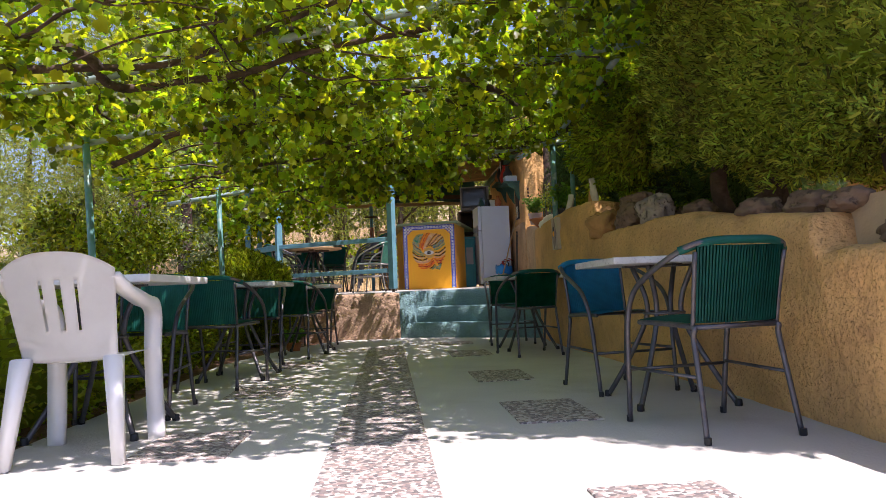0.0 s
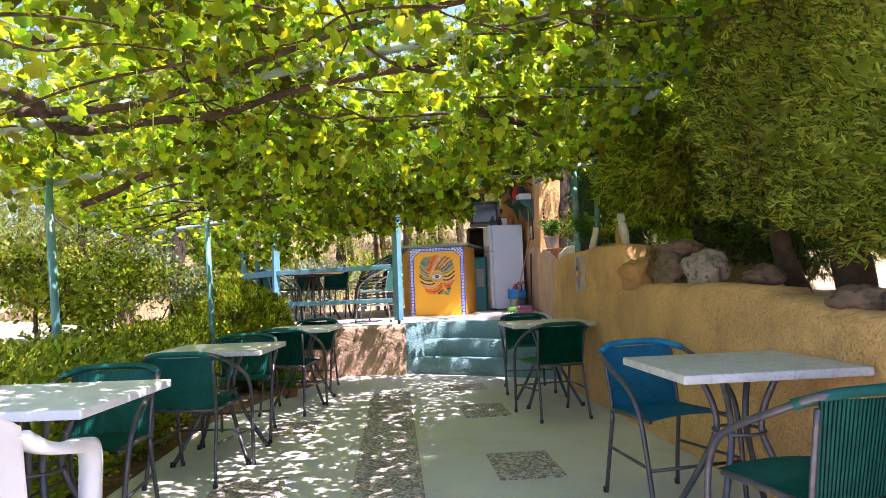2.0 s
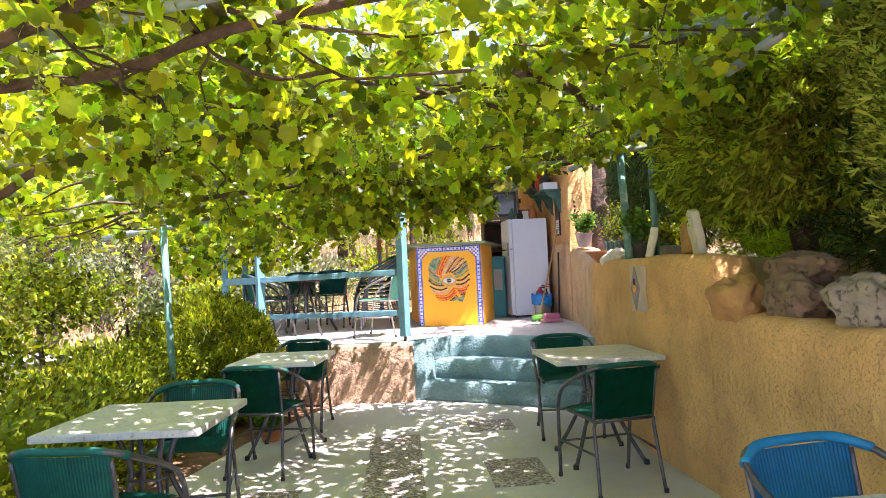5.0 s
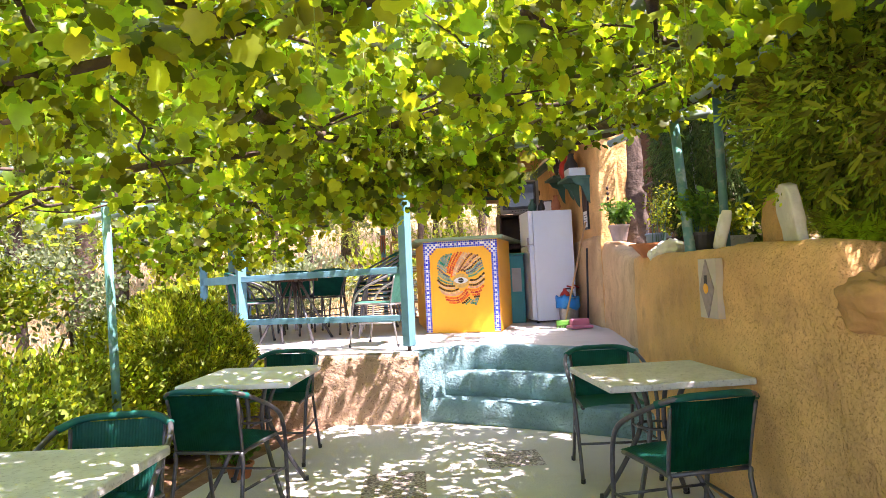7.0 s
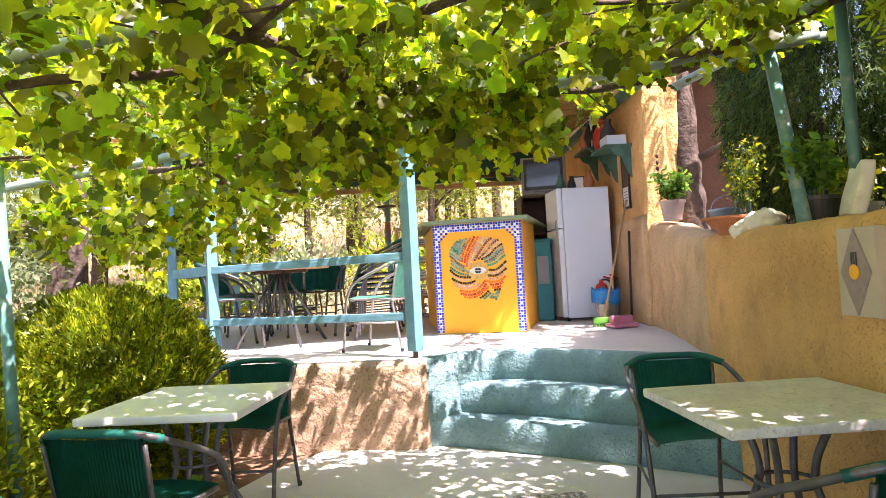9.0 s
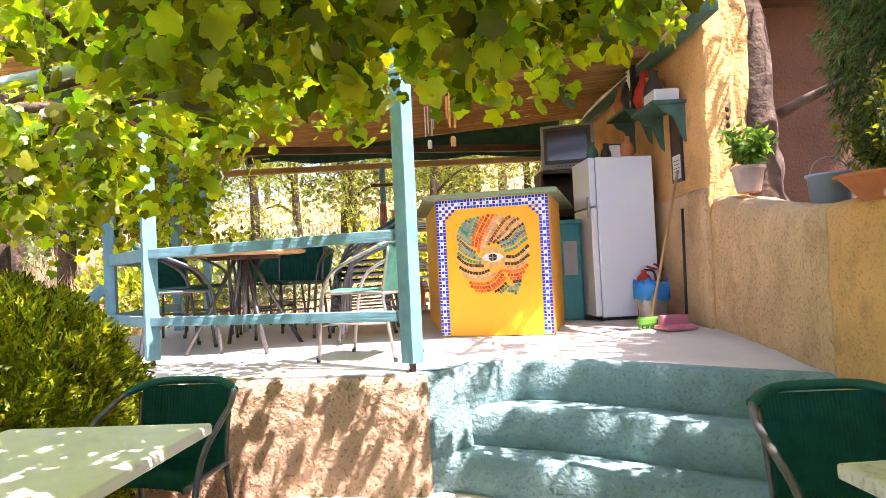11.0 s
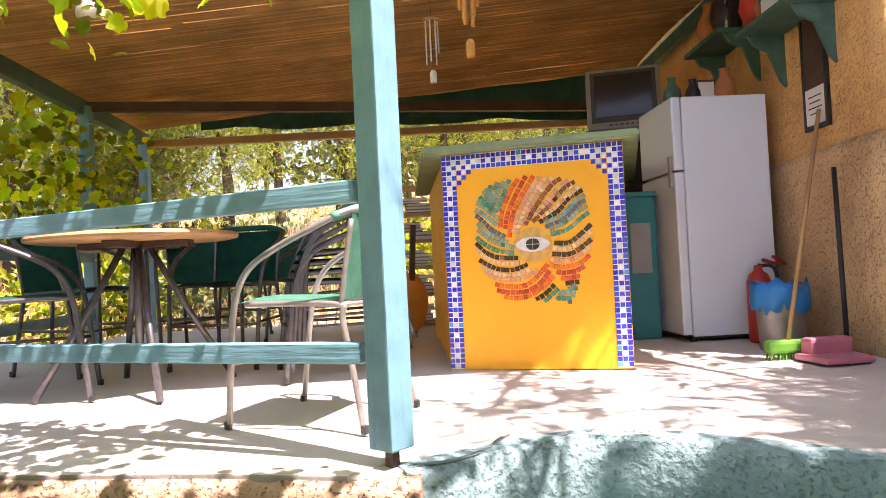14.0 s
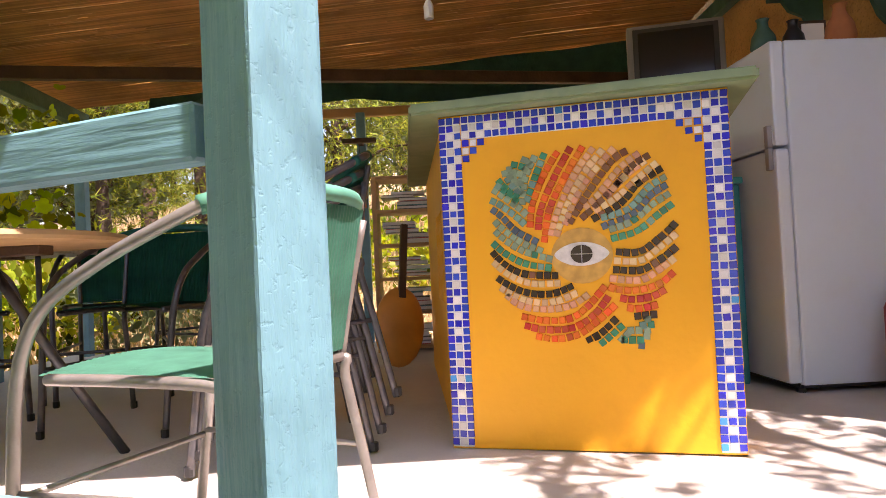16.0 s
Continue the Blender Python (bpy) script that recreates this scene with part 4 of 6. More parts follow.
def side_table(x, y, z):
    t = thing("square_table", "pale square table at the far terrace railing", "table", at=(x, y, z))
    part("tabletop", box((0, 0, 0.735), (0.7, 0.7, 0.035), bevel=0.006), M["stone"], t)
    for sx in (-0.3, 0.3):
        for sy in (-0.3, 0.3):
            part("leg", tube([(sx, sy, 0.72), (sx * 1.05, sy * 1.05, 0)], 0.013, 8), M["steel"], t, smooth=True)


side_table(-2.1, 10.5, UF)

# ---- fridge, boxes and wall things ----


def fridge():
    """Seen from its plain side: the doors open towards the counter."""
    t = thing("refrigerator", "white two-door refrigerator with its plain side to the terrace", "refrigerator", at=(1.72, 9.92, 0.70))
    t.rotation_euler[2] = radians(2.5)
    part("body", box((0.02, 0, 0.715), (0.50, 0.54, 1.37), bevel=0.010), M["white"], t)
    lower = part("door", box((-0.262, 0, 0.505), (0.055, 0.54, 0.93), bevel=0.012), M["white"], t, "white main door")
    upper = part("freezer_door", box((-0.262, 0, 1.19), (0.055, 0.54, 0.42), bevel=0.012), M["white"], t, "white freezer door")
    for z in (0.93, 1.02):
        part("handle", box((-0.298, -0.235, z), (0.022, 0.03, 0.09), bevel=0.006), M["grey"], lower if z < 1 else upper, "grey grip")
    part("plinth", box((0, 0, 0.03), (0.46, 0.48, 0.03)), M["dark"], t, "dark plinth")
    for sx in (-0.22, 0.22):
        part("foot", lathe([(0.02, 0), (0.02, 0.015), (0.012, 0.02), (0.012, 0.035)], 10, (sx, -0.23, 0)), M["black"], t)


fridge()


def cabinet():
    t = thing("teal_cabinet", "teal metal gas-bottle cabinet with a paper notice", "cabinet", at=(1.22, 10.1, 0.70))
    part("body", box((0, 0, 0.43), (0.36, 0.45, 0.86), bevel=0.015), M["teal"], t)
    part("lid", box((0, 0, 0.875), (0.38, 0.47, 0.03), bevel=0.008), M["teal"], t)
    part("notice", box((0.08, -0.229, 0.55), (0.12, 0.004, 0.3)), M["grey"], t, "faded paper notice")


cabinet()


def tv_shelf():
    t = thing("dark_shelf", "tall dark open shelf unit behind the refrigerator", "shelf", at=(1.58, 11.2, 0.70))
    for sx in (-0.3, 0.3):
        part("side", box((sx, 0, 0.74), (0.03, 0.4, 1.48), bevel=0.003), M["wood_dark"], t)
    for z in (0.1, 0.55, 1.0, 1.465):
        part("shelf", box((0, 0, z), (0.57, 0.4, 0.03), bevel=0.003), M["wood_dark"], t)
    part("back", box((0, 0.19, 0.75), (0.57, 0.015, 1.4)), M["wood_dark"], t)
    v = thing("television", "old grey box television with a dark tube screen", "television", at=(1.58, 11.05, 2.185))
    v.rotation_euler[2] = radians(-14)
    part("cabinet", box((0, 0, 0.245), (0.56, 0.10, 0.47), bevel=0.015), M["grey"], v)
    part("tube_housing", box((0, 0.2, 0.24), (0.42, 0.32, 0.36), bevel=0.05), M["dark"], v)
    part("bezel", box((0, -0.052, 0.26), (0.49, 0.012, 0.39), bevel=0.004), M["dark"], v, "dark screen surround")
    part("screen", box((0, -0.060, 0.265), (0.43, 0.012, 0.33), bevel=0.005), M["screen"], v, "dark glass screen")
    for k in range(6):
        part("button", box((-0.1 + 0.04 * k, -0.062, 0.04), (0.02, 0.008, 0.012)), M["dark"], v)


tv_shelf()


def bookshelf():
    t = thing("bookshelf", "pale wooden shelf with stacked books behind the counter", "bookshelf", at=(0.02, 11.75, 0.70))
    for sx in (-0.35, 0.35):
        part("side", box((sx, 0, 0.6), (0.03, 0.28, 1.2)), M["wood"], t)
    for k in range(6):
        part("shelf", box((0, 0, 0.03 + 0.232 * k), (0.67, 0.28, 0.022)), M["wood"], t)
    rs = random.Random(3)
    for k in range(5):
        z = 0.045 + 0.232 * k
        for j in range(5):
            h = rs.uniform(0.018, 0.035)
            b = thing("book", "closed book in a pile on the shelf", "book", group="shelved books", at=(0.02 + rs.uniform(-0.2, -0.05), 11.72, 0.70 + z))
            part("page_block", box((0, 0, h / 2), (0.22, 0.17, h * 0.7)), M["paper"], b)
            for q in (0.1, 0.9):
                part("cover", box((0, 0, h * q), (0.225, 0.175, h * 0.14)), M[rs.choice(["dark", "paper", "red", "teal", "grey"])], b)
            z += h + 0.001


bookshelf()


def shelf_bracket(x, y, z, w, label):
    t = thing("wall_shelf", label, "shelf", group="green wall shelves", at=(x, y, z))
    part("board", box((-0.13, 0, 0), (0.27, w, 0.028), bevel=0.004), M["wood_green"], t)
    for s in (-1, 1):
        bm = bmesh.new()
        pr = [(0.0, 0.0), (-0.21, 0.0), (-0.17, -0.06), (-0.10, -0.09), (-0.07, -0.17), (-0.035, -0.26), (0.0, -0.30)]
        for yy in (-0.012, 0.012):
            bm.faces.new([bm.verts.new((px, yy + s * (w / 2 - 0.04), pz - 0.015)) for px, pz in pr])
        bm.verts.ensure_lookup_table()
        n = len(pr)
        for i in range(n):
            bm.faces.new((bm.verts[i], bm.verts[(i + 1) % n], bm.verts[n + (i + 1) % n], bm.verts[n + i]))
        bmesh.ops.recalc_face_normals(bm, faces=bm.faces)
        part("bracket", bm, M["wood_green"], t, "scrolled green bracket")


shelf_bracket(2.10, 9.37, 2.43, 0.56, "dark green painted wooden wall shelf with ornaments")
shelf_bracket(2.10, 10.15, 2.55, 0.56, "dark green painted wooden wall shelf with ornaments")


def vase(x, y, z, s, material, label, category="vase"):
    solo("vase", lathe([(0.03 * s, 0), (0.05 * s, 0.02 * s), (0.07 * s, 0.08 * s), (0.06 * s, 0.14 * s), (0.03 * s, 0.19 * s), (0.028 * s, 0.22 * s), (0.036 * s, 0.235 * s), (0.03 * s, 0.235 * s), (0.02 * s, 0.2 * s)], 16, (x, y, z)), M[material],
         label, category, smooth=True)


vase(1.97, 9.52, 2.445, 1.2, "terracotta", "terracotta vase on the green wall shelf")
vase(1.98, 10.05, 2.565, 1.5, "black", "dark glazed jug on the green wall shelf")
vase(1.95, 10.25, 2.565, 1.2, "terracotta", "terracotta jug on the green wall shelf")
solo("storage_box", box((1.97, 9.27, 2.495), (0.2, 0.26, 0.10), bevel=0.012), M["white"], "white box on the green wall shelf", "box")
vase(1.96, 9.40, 2.445, 1.3, "dark", "dark round metal helmet-like pot on the shelf", "pot")
# things on the fridge
kb = thing("toy_keyboard", "small toy piano keyboard standing on end on the shelf", "instrument", at=(1.97, 10.0, 2.565))
part("case", box((0, 0, 0.20), (0.05, 0.14, 0.40), bevel=0.006), M["black"], kb)
for k_ in range(12):
    part("key", box((-0.03, 0.012, 0.035 + 0.029 * k_), (0.012, 0.09, 0.026), bevel=0.002), M["paper"], kb)
for k_ in range(8):
    part("black_key", box((-0.038, 0.035, 0.05 + 0.042 * k_), (0.01, 0.045, 0.013)), M["black"], kb)
vase(1.95, 9.58, 2.445, 1.5, "red", "red painted jug on the green wall shelf")
vase(1.84, 9.82, 2.085, 0.9, "terracotta", "small terracotta pot on the refrigerator")
vase(1.66, 9.86, 2.085, 0.7, "black", "small dark bottle on the refrigerator", "bottle")
vase(1.55, 9.9, 2.085, 0.8, "wood_green", "green glass bottle on the refrigerator", "bottle")
fr = thing("small_picture", "small framed card on the refrigerator", "picture", at=(1.74, 9.86, 2.085))
part("frame", box((0, 0, 0.08), (0.12, 0.015, 0.16), bevel=0.003), M["wood_dark"], fr)
part("card", box((0, -0.009, 0.08), (0.095, 0.004, 0.13)), M["paper"], fr)


def picture():
    t = thing("framed_notice", "narrow black-framed notice with a plant picture on the house wall", "picture", at=(2.085, 9.30, 2.10))
    for z, h, w in ((0.33, 0.025, 0.22), (-0.27, 0.025, 0.22)):
        part("frame", box((0, 0, z), (0.022, w, h), bevel=0.003), M["black"], t)
    for y in (-0.10, 0.10):
        part("frame", box((0, y, 0.03), (0.022, 0.022, 0.59), bevel=0.003), M["black"], t)
    part("photo", box((-0.002, 0, 0.13), (0.008, 0.18, 0.38)), M["wood_dark"], t, "dark photo of a plant")
    part("sheet", box((-0.004, 0, -0.16), (0.008, 0.18, 0.19)), M["paper"], t, "white sheet with handwriting")
    for k in range(4):
        part("text_line", box((-0.0095, 0.0, -0.11 - 0.03 * k), (0.002, 0.12 - 0.02 * (k % 2), 0.006)), M["ink"], t)


picture()


def plaque():
    t = thing("wall_plaque", "sand-coloured stone plaque with a mauve diamond and a small fork emblem", "plaque")
    t.matrix_world = pose(1.672, 5.06, 1.205, 0, 0, 0)
    part("slab", box((0, 0, 0), (0.045, 0.23, 0.34), bevel=0.004), M["plaque"], t)
    bm = bmesh.new()
    for x in (-0.0225, -0.030):
        bm.faces.new([bm.verts.new((x, y, z)) for y, z in ((0, 0.165), (0.09, 0), (0, -0.165), (-0.09, 0))])
    bm.verts.ensure_lookup_table()
    for i in range(4):
        bm.faces.new((bm.verts[i], bm.verts[(i + 1) % 4], bm.verts[4 + (i + 1) % 4], bm.verts[4 + i]))
    bmesh.ops.recalc_face_normals(bm, faces=bm.faces)
    part("diamond", bm, M["plaque_mauve"], t, "mauve diamond inlay")
    part("emblem", lathe([(0.028, 0), (0.03, 0.003), (0.024, 0.006)], 16), M["ochre"], t, "small yellow round emblem", m=pose(-0.031, 0, 0, 0, -90, 0))
    for k in (-1, 0, 1):
        part("tine", box((-0.032, 0.014 * k, 0.04), (0.004, 0.004, 0.07)), M["ink"], t)


plaque()


def extinguisher():
    t = thing("fire_extinguisher", "red fire extinguisher standing by the house wall", "extinguisher", at=(1.83, 9.52, 0.70))
    part("cylinder", lathe([(0.06, 0), (0.065, 0.01), (0.065, 0.33), (0.05, 0.37), (0.025, 0.39), (0.02, 0.42)], 18), M["red"], t, smooth=True)
    part("lever", box((-0.03, -0.02, 0.44), (0.12, 0.02, 0.018), pose(0, 0, 0, 0, 14, 30), 0.004), M["red"], t, "red squeeze lever")
    part("lever", box((-0.03, -0.02, 0.47), (0.12, 0.02, 0.014), pose(0, 0, 0, 0, 24, 30), 0.004), M["red"], t, "red squeeze lever")
    part("hose", tube(smooth_path([(0, 0, 0.42), (0.08, -0.02, 0.40), (0.09, -0.03, 0.25), (0.075, -0.03, 0.12)], 5), 0.01, 8), M["black"], t, "black hose", smooth=True)
    b = thing("waste_bin", "steel bin with a blue bag turned over its rim", "bin", at=(1.80, 9.24, 0.69))
    pail = part("bucket", lathe([(0.10, 0), (0.105, 0.01), (0.125, 0.33), (0.13, 0.335), (0.12, 0.33), (0.10, 0.03)], 20), M["steel_light"], b, smooth=True)
    bm = lathe([(0.12, 0.22), (0.135, 0.25), (0.14, 0.33), (0.125, 0.36), (0.115, 0.33), (0.10, 0.25)], 24)
    rs = random.Random(5)
    for v in bm.verts:
        v.co += Vector((rs.uniform(-1, 1), rs.uniform(-1, 1), rs.uniform(-3.2, 1.2))) * 0.014
    part("bag", bm, M["blue"], pail, "crumpled blue plastic bag", smooth=True)


extinguisher()


def broom():
    t = thing("broom", "broom with a lime green head leaning on the wall", "broom", at=(1.69, 8.98, 0.685))
    part("stick", tube([(0, 0, 0.05), (0.37, 0.26, 1.22)], 0.011, 8), M["wood"], t, smooth=True)
    bm = box((0, 0, 0.06), (0.20, 0.07, 0.06), bevel=0.015)
    head = part("head", bm, M["limegreen"], t, "lime green plastic head")
    bm = bmesh.new()
    rs = random.Random(2)
    for k in range(60):
        x, y = rs.uniform(-0.09, 0.09), rs.uniform(-0.025, 0.025)
        tube([(x, y, 0.04), (x * 1.15, y * 1.4, 0.0)], 0.003, 3, bm)
    part("bristles", bm, M["limegreen"], head)
    d = thing("dustpan", "faded pink long-handled dustpan by the wall", "dustpan", at=(1.87, 8.86, 0.685))
    bm = bmesh.new()
    part("pan", box((-0.05, -0.02, 0.02), (0.24, 0.22, 0.03), pose(0, 0, 0, 0, 0, 8), 0.012, bm), M["pink"], d)
    part("hood", box((-0.02, 0.06, 0.06), (0.22, 0.08, 0.09), pose(0, 0, 0, 0, 0, 8), 0.02), M["pink"], d)
    part("handle", tube([(0.08, 0.08, 0.06), (0.14, 0.2, 0.90)], 0.012, 8), M["black"], d, "black handle", smooth=True)


broom()


def chimes(x, y, z, n, length, material, label):
    t = thing("wind_chime", label, "wind chime", at=(x, y, z))
    part("cord", tube([(0, 0, 0), (0, 0, 0.22)], 0.002, 4), M["dark"], t)
    part("disc", lathe([(0.045, 0), (0.05, 0.005), (0.045, 0.012)], 16), M["wood"], t)
    for k in range(n):
        a = 2 * math.pi * k / n
        l = length * (0.75 + 0.35 * ((k * 37) % 10) / 10)
        part("rod", tube([(0.035 * math.cos(a), 0.035 * math.sin(a), 0.0), (0.037 * math.cos(a), 0.037 * math.sin(a), -l)], 0.0085 if material != "stone_white" else 0.0045, 7), M[material], t, smooth=True)
    part("clapper", lathe([(0.018, 0), (0.02, 0.05), (0.012, 0.07)], 8, (0, 0, -length * 1.45)), M[material], t)
    part("string", tube([(0, 0, 0), (0, 0, -length * 1.4)], 0.0015, 4), M["dark"], t)


chimes(0.25, 8.6, 2.50, 6, 0.30, "amber", "amber bamboo wind chime hanging from the reed roof")
chimes(0.10, 9.6, 2.58, 7, 0.24, "stone_white", "pale shell wind chime hanging from the reed roof")
chimes(-0.47, 12.13, 2.02, 7, 0.28, "terracotta", "reddish wooden wind chime under the far beam")


hook = thing("chime_bracket", "small wooden bracket on the terrace post that carries a wind chime", "bracket", at=(-0.47, 12.13, 2.25))
part("arm", box((0, 0.0, 0), (0.26, 0.05, 0.035), bevel=0.004), M["wood_dark"], hook)
part("strut", box((0, 0.07, 0), (0.04, 0.14, 0.03), bevel=0.004), M["wood_dark"], hook)


def guitar():
    t = thing("mandolin", "orange wooden string instrument leaning behind the counter", "instrument")
    t.matrix_world = pose(-0.15, 10.6, 0.70, -12, 8, 20)
    bm = boulder((0, 0, 0.26), (0.14, 0.06, 0.22), 3, 3, 0.0)
    part("body", bm, M["amber"], t, smooth=True)
    part("neck", box((0, -0.03, 0.62), (0.04, 0.03, 0.42), bevel=0.006), M["wood_dark"], t)


guitar()

# ---- vine pergola ----


def vine_z(x, y):
    return 2.37 + 0.125 * x + 0.04 * math.sin(y * 1.3 + x) - 0.035 * max(0, y - 2.5)


def pergola():
    rs = random.Random(8)
    pipes = [((-3.0, 0.9, 2.0), (2.2, 0.2, 2.66)), ((-3.0, 2.79, 2.06), (2.2, 1.72, 2.72)), ((-3.0, 3.86, 1.97), (2.3, 3.05, 2.62)), ((-3.0, 5.15, 1.93), (2.3, 4.45, 2.58)), ((-2.9, 6.7, 1.88), (2.2, 6.1, 2.46))]
    for a, b in pipes:
        solo("pergola_pipe", tube([Vector(a).lerp(Vector(b), i / 10) for i in range(11)], 0.028, 8), M["pipe"], "grey-green painted steel pipe of the vine pergola", "pipe", group="pergola pipes", smooth=True)
    for pts in ([(-0.72, -0.1, 2.46), (-0.72, 2.49, 2.41), (-0.73, 3.45, 2.28), (-0.52, 4.85, 2.20), (-0.40, 6.1, 2.14)], [(0.78, -0.1, 2.56), (0.72, 2.4, 2.56), (0.66, 4.6, 2.42), (0.6, 6.4, 2.33)]):
        solo("pergola_batten", tube(smooth_path(pts, 5), 0.030, 6), M["batten"], "weathered wooden batten of the vine pergola", "pipe", group="pergola battens", smooth=True)
    # long edge pipe along the wall, with the forked support
    solo("pergola_pipe", tube([(1.60, 6.62, 2.34), (1.97, 6.2, 2.48), (1.86, 4.6, 2.45), (1.74, 3.1, 2.44)], 0.028, 10), M["pipe"], "grey-green painted steel pipe of the vine pergola", "pipe", group="pergola pipes", smooth=True)
    solo("pergola_pipe", tube([(1.52, 6.44, 2.43), (1.66, 6.37, 2.44), (2.24, 6.09, 2.445)], 0.028, 8), M["pipe"], "grey-green painted steel pipe of the vine pergola", "pipe", group="pergola pipes", smooth=True)
    solo("pergola_pole", tube([(1.835, 5.70, 1.38), (1.96, 6.18, 2.46)], 0.034, 10), M["pipe_teal"], "slanting teal pergola pole on the garden wall", "pole", smooth=True)
    solo("pergola_pole", tube([(2.02, 5.58, 1.38), (2.08, 5.72, 2.95)], 0.028, 10), M["pipe_teal"], "upright blue-green pergola pole behind the wall", "pole", smooth=True)
    for x, y, lean in ((-2.55, 3.75, -0.10), (-2.05, 6.0, -0.06), (-2.35, 0.6, -0.05)):
        solo("pergola_pole", tube([(x, y, -0.1), (x + lean, y, vine_z(x, y) + 0.03)], 0.030, 10), M["pipe_teal"], "upright teal pergola pole rising from the hedge", "pole", group="pergola poles", smooth=True)


def vine():
    rs = random.Random(21)
    t = thing("grape_vine", "dense green grape vine trained over the pergola", "vine")

    def stem(pts, r, taper):
        z = [Vector((x, y, vine_z(x, y) + dz)) for x, y, dz in pts]
        part("branch", tube(smooth_path(z, 8), r, 8, taper=taper, wob=0.2, rng=rs), M["bark"], t, smooth=True)

    stem([(-2.5, 1.75, 0.22), (-1.97, 2.10, 0.02), (-1.98, 2.45, -0.04), (-1.90, 2.70, -0.03), (-1.60, 2.74, -0.01), (-1.1, 2.62, -0.05), (-0.6, 2.42, -0.03), (0.2, 2.3, 0.0)], 0.036, 0.018)
    stem([(-2.6, 4.2, -0.10), (-2.24, 3.92, -0.10), (-1.85, 3.60, -0.08), (-1.3, 3.62, -0.06), (-0.6, 3.5, -0.04), (0.3, 3.4, -0.02)], 0.030, 0.014)
    stem([(-2.7, 2.0, 0.02), (-2.0, 2.25, -0.02), (-1.5, 2.35, -0.03), (-0.9, 2.1, 0.0), (-0.3, 1.8, 0.02), (0.5, 1.5, 0.0)], 0.028, 0.014)
    stem([(2.6, 5.0, 0.0), (2.15, 5.5, -0.02), (1.75, 6.0, -0.02), (1.3, 6.1, -0.03), (0.6, 5.7, -0.02)], 0.052, 0.022)
    stem([(1.75, 6.0, -0.02), (1.5, 6.35, -0.04), (1.1, 6.5, -0.04), (0.6, 6.5, 0.0)], 0.036, 0.014)
    stem([(-0.75, 4.2, -0.04), (-0.6, 4.75, -0.06), (-0.35, 5.2, -0.08), (-0.2, 5.7, -0.12), (0.1, 5.95, -0.08)], 0.034, 0.016)
    stem([(-0.2, 5.7, -0.12), (-0.7, 6.15, -0.20), (-1.2, 6.3, -0.16), (-1.6, 6.6, -0.08)], 0.026, 0.011)
    stem([(-0.2, 5.7, -0.12), (-0.4, 6.2, -0.18), (-0.75, 6.55, -0.14)], 0.022, 0.010)
    stem([(-0.35, 5.2, -0.08), (0.1, 4.9, -0.08), (0.7, 4.8, -0.06), (1.3, 4.9, -0.03)], 0.024, 0.011)
    stem([(0.5, 3.2, -0.04), (0.9, 3.7, -0.06), (1.2, 4.4, -0.05), (1.8, 4.9, 0.0)], 0.032, 0.014)
    stem([(-1.9, 5.0, -0.06), (-1.3, 4.85, -0.08), (-0.8, 5.0, -0.08), (-0.3, 4.6, -0.05)], 0.022, 0.010)
    # gnarled branch beside the terrace posts
    for pts, r in (([(-2.5, 7.05, 2.10), (-1.9, 7.12, 2.08), (-1.36, 7.0, 2.05), (-0.8, 6.7, 2.10), (-0.3, 6.3, 2.16)], 0.030), ([(-1.62, 7.06, 2.06), (-1.66, 7.05, 1.96), (-1.74, 7.02, 1.84)], 0.016),
                   ([(-1.36, 7.0, 2.05), (-1.22, 7.0, 1.93), (-1.08, 7.02, 1.86), (-1.06, 7.0, 1.76)], 0.015), ([(-1.1, 6.85, 2.08), (-1.15, 6.8, 2.2), (-1.0, 6.6, 2.3)], 0.014)):
        part("branch", tube(smooth_path(pts, 8), r, 9, taper=r * 0.5, wob=0.18, rng=rs), M["bark"], t, smooth=True)
    for k in range(90):
        x, y = rs.uniform(-2.3, 1.7), rs.uniform(0.6, 6.2)
        a = rs.uniform(0, 6.28)
        pts = [(x, y, rs.uniform(-0.12, 0.1))]
        for i in range(4):
            a += rs.uniform(-0.6, 0.6)
            pts.append((pts[-1][0] + 0.24 * math.cos(a), pts[-1][1] + 0.24 * math.sin(a), pts[-1][2] + rs.uniform(-0.06, 0.05)))
        stem(pts, rs.uniform(0.006, 0.015), 0.004)

    # leaves: an upper mat with gaps, and hanging shoots below it
    nr = np.random.RandomState(5)

    def mat_of_leaves(n, lo, hi, east=2.5, north=8.1):
        P = []
        while len(P) < n:
            x, y = nr.uniform(-3.0, east), nr.uniform(-0.12, north)
            if noise.noise(Vector((x * 1.25, y * 1.25, 0.3))) + 0.55 * noise.noise(Vector((x * 4.2, y * 4.2, 7))) < nr.uniform(-0.95, -0.02):
                continue
            if y > (7.9 if -1.3 < x < -0.12 else 7.24 if x < -0.1 else 7.06) + 0.12 * math.sin(x * 5):
                continue
            if x < -1.5 and y > 6.2 and nr.uniform() < 0.8:
                continue
            if -2.3 < x < -1.4 and nr.uniform() < 0.35 or x > 2.15:
                continue
            if x > 1.3 and y > 6.4 or x > 0.9 and y > 7.0:
                continue
            if y > 6.3 and (lo > 0.05 or nr.uniform() < 0.12):
                continue
            P.append((x, y, vine_z(x, y) + nr.uniform(lo, hi)))
        P = np.array(P)
        N = nr.normal(size=P.shape) * 0.62 + np.array([0.15, -0.15, 0.7])
        return frames(P, N, 0.032 + 0.056 * nr.uniform(size=len(P)) ** 1.4, nr, droop=0.9)

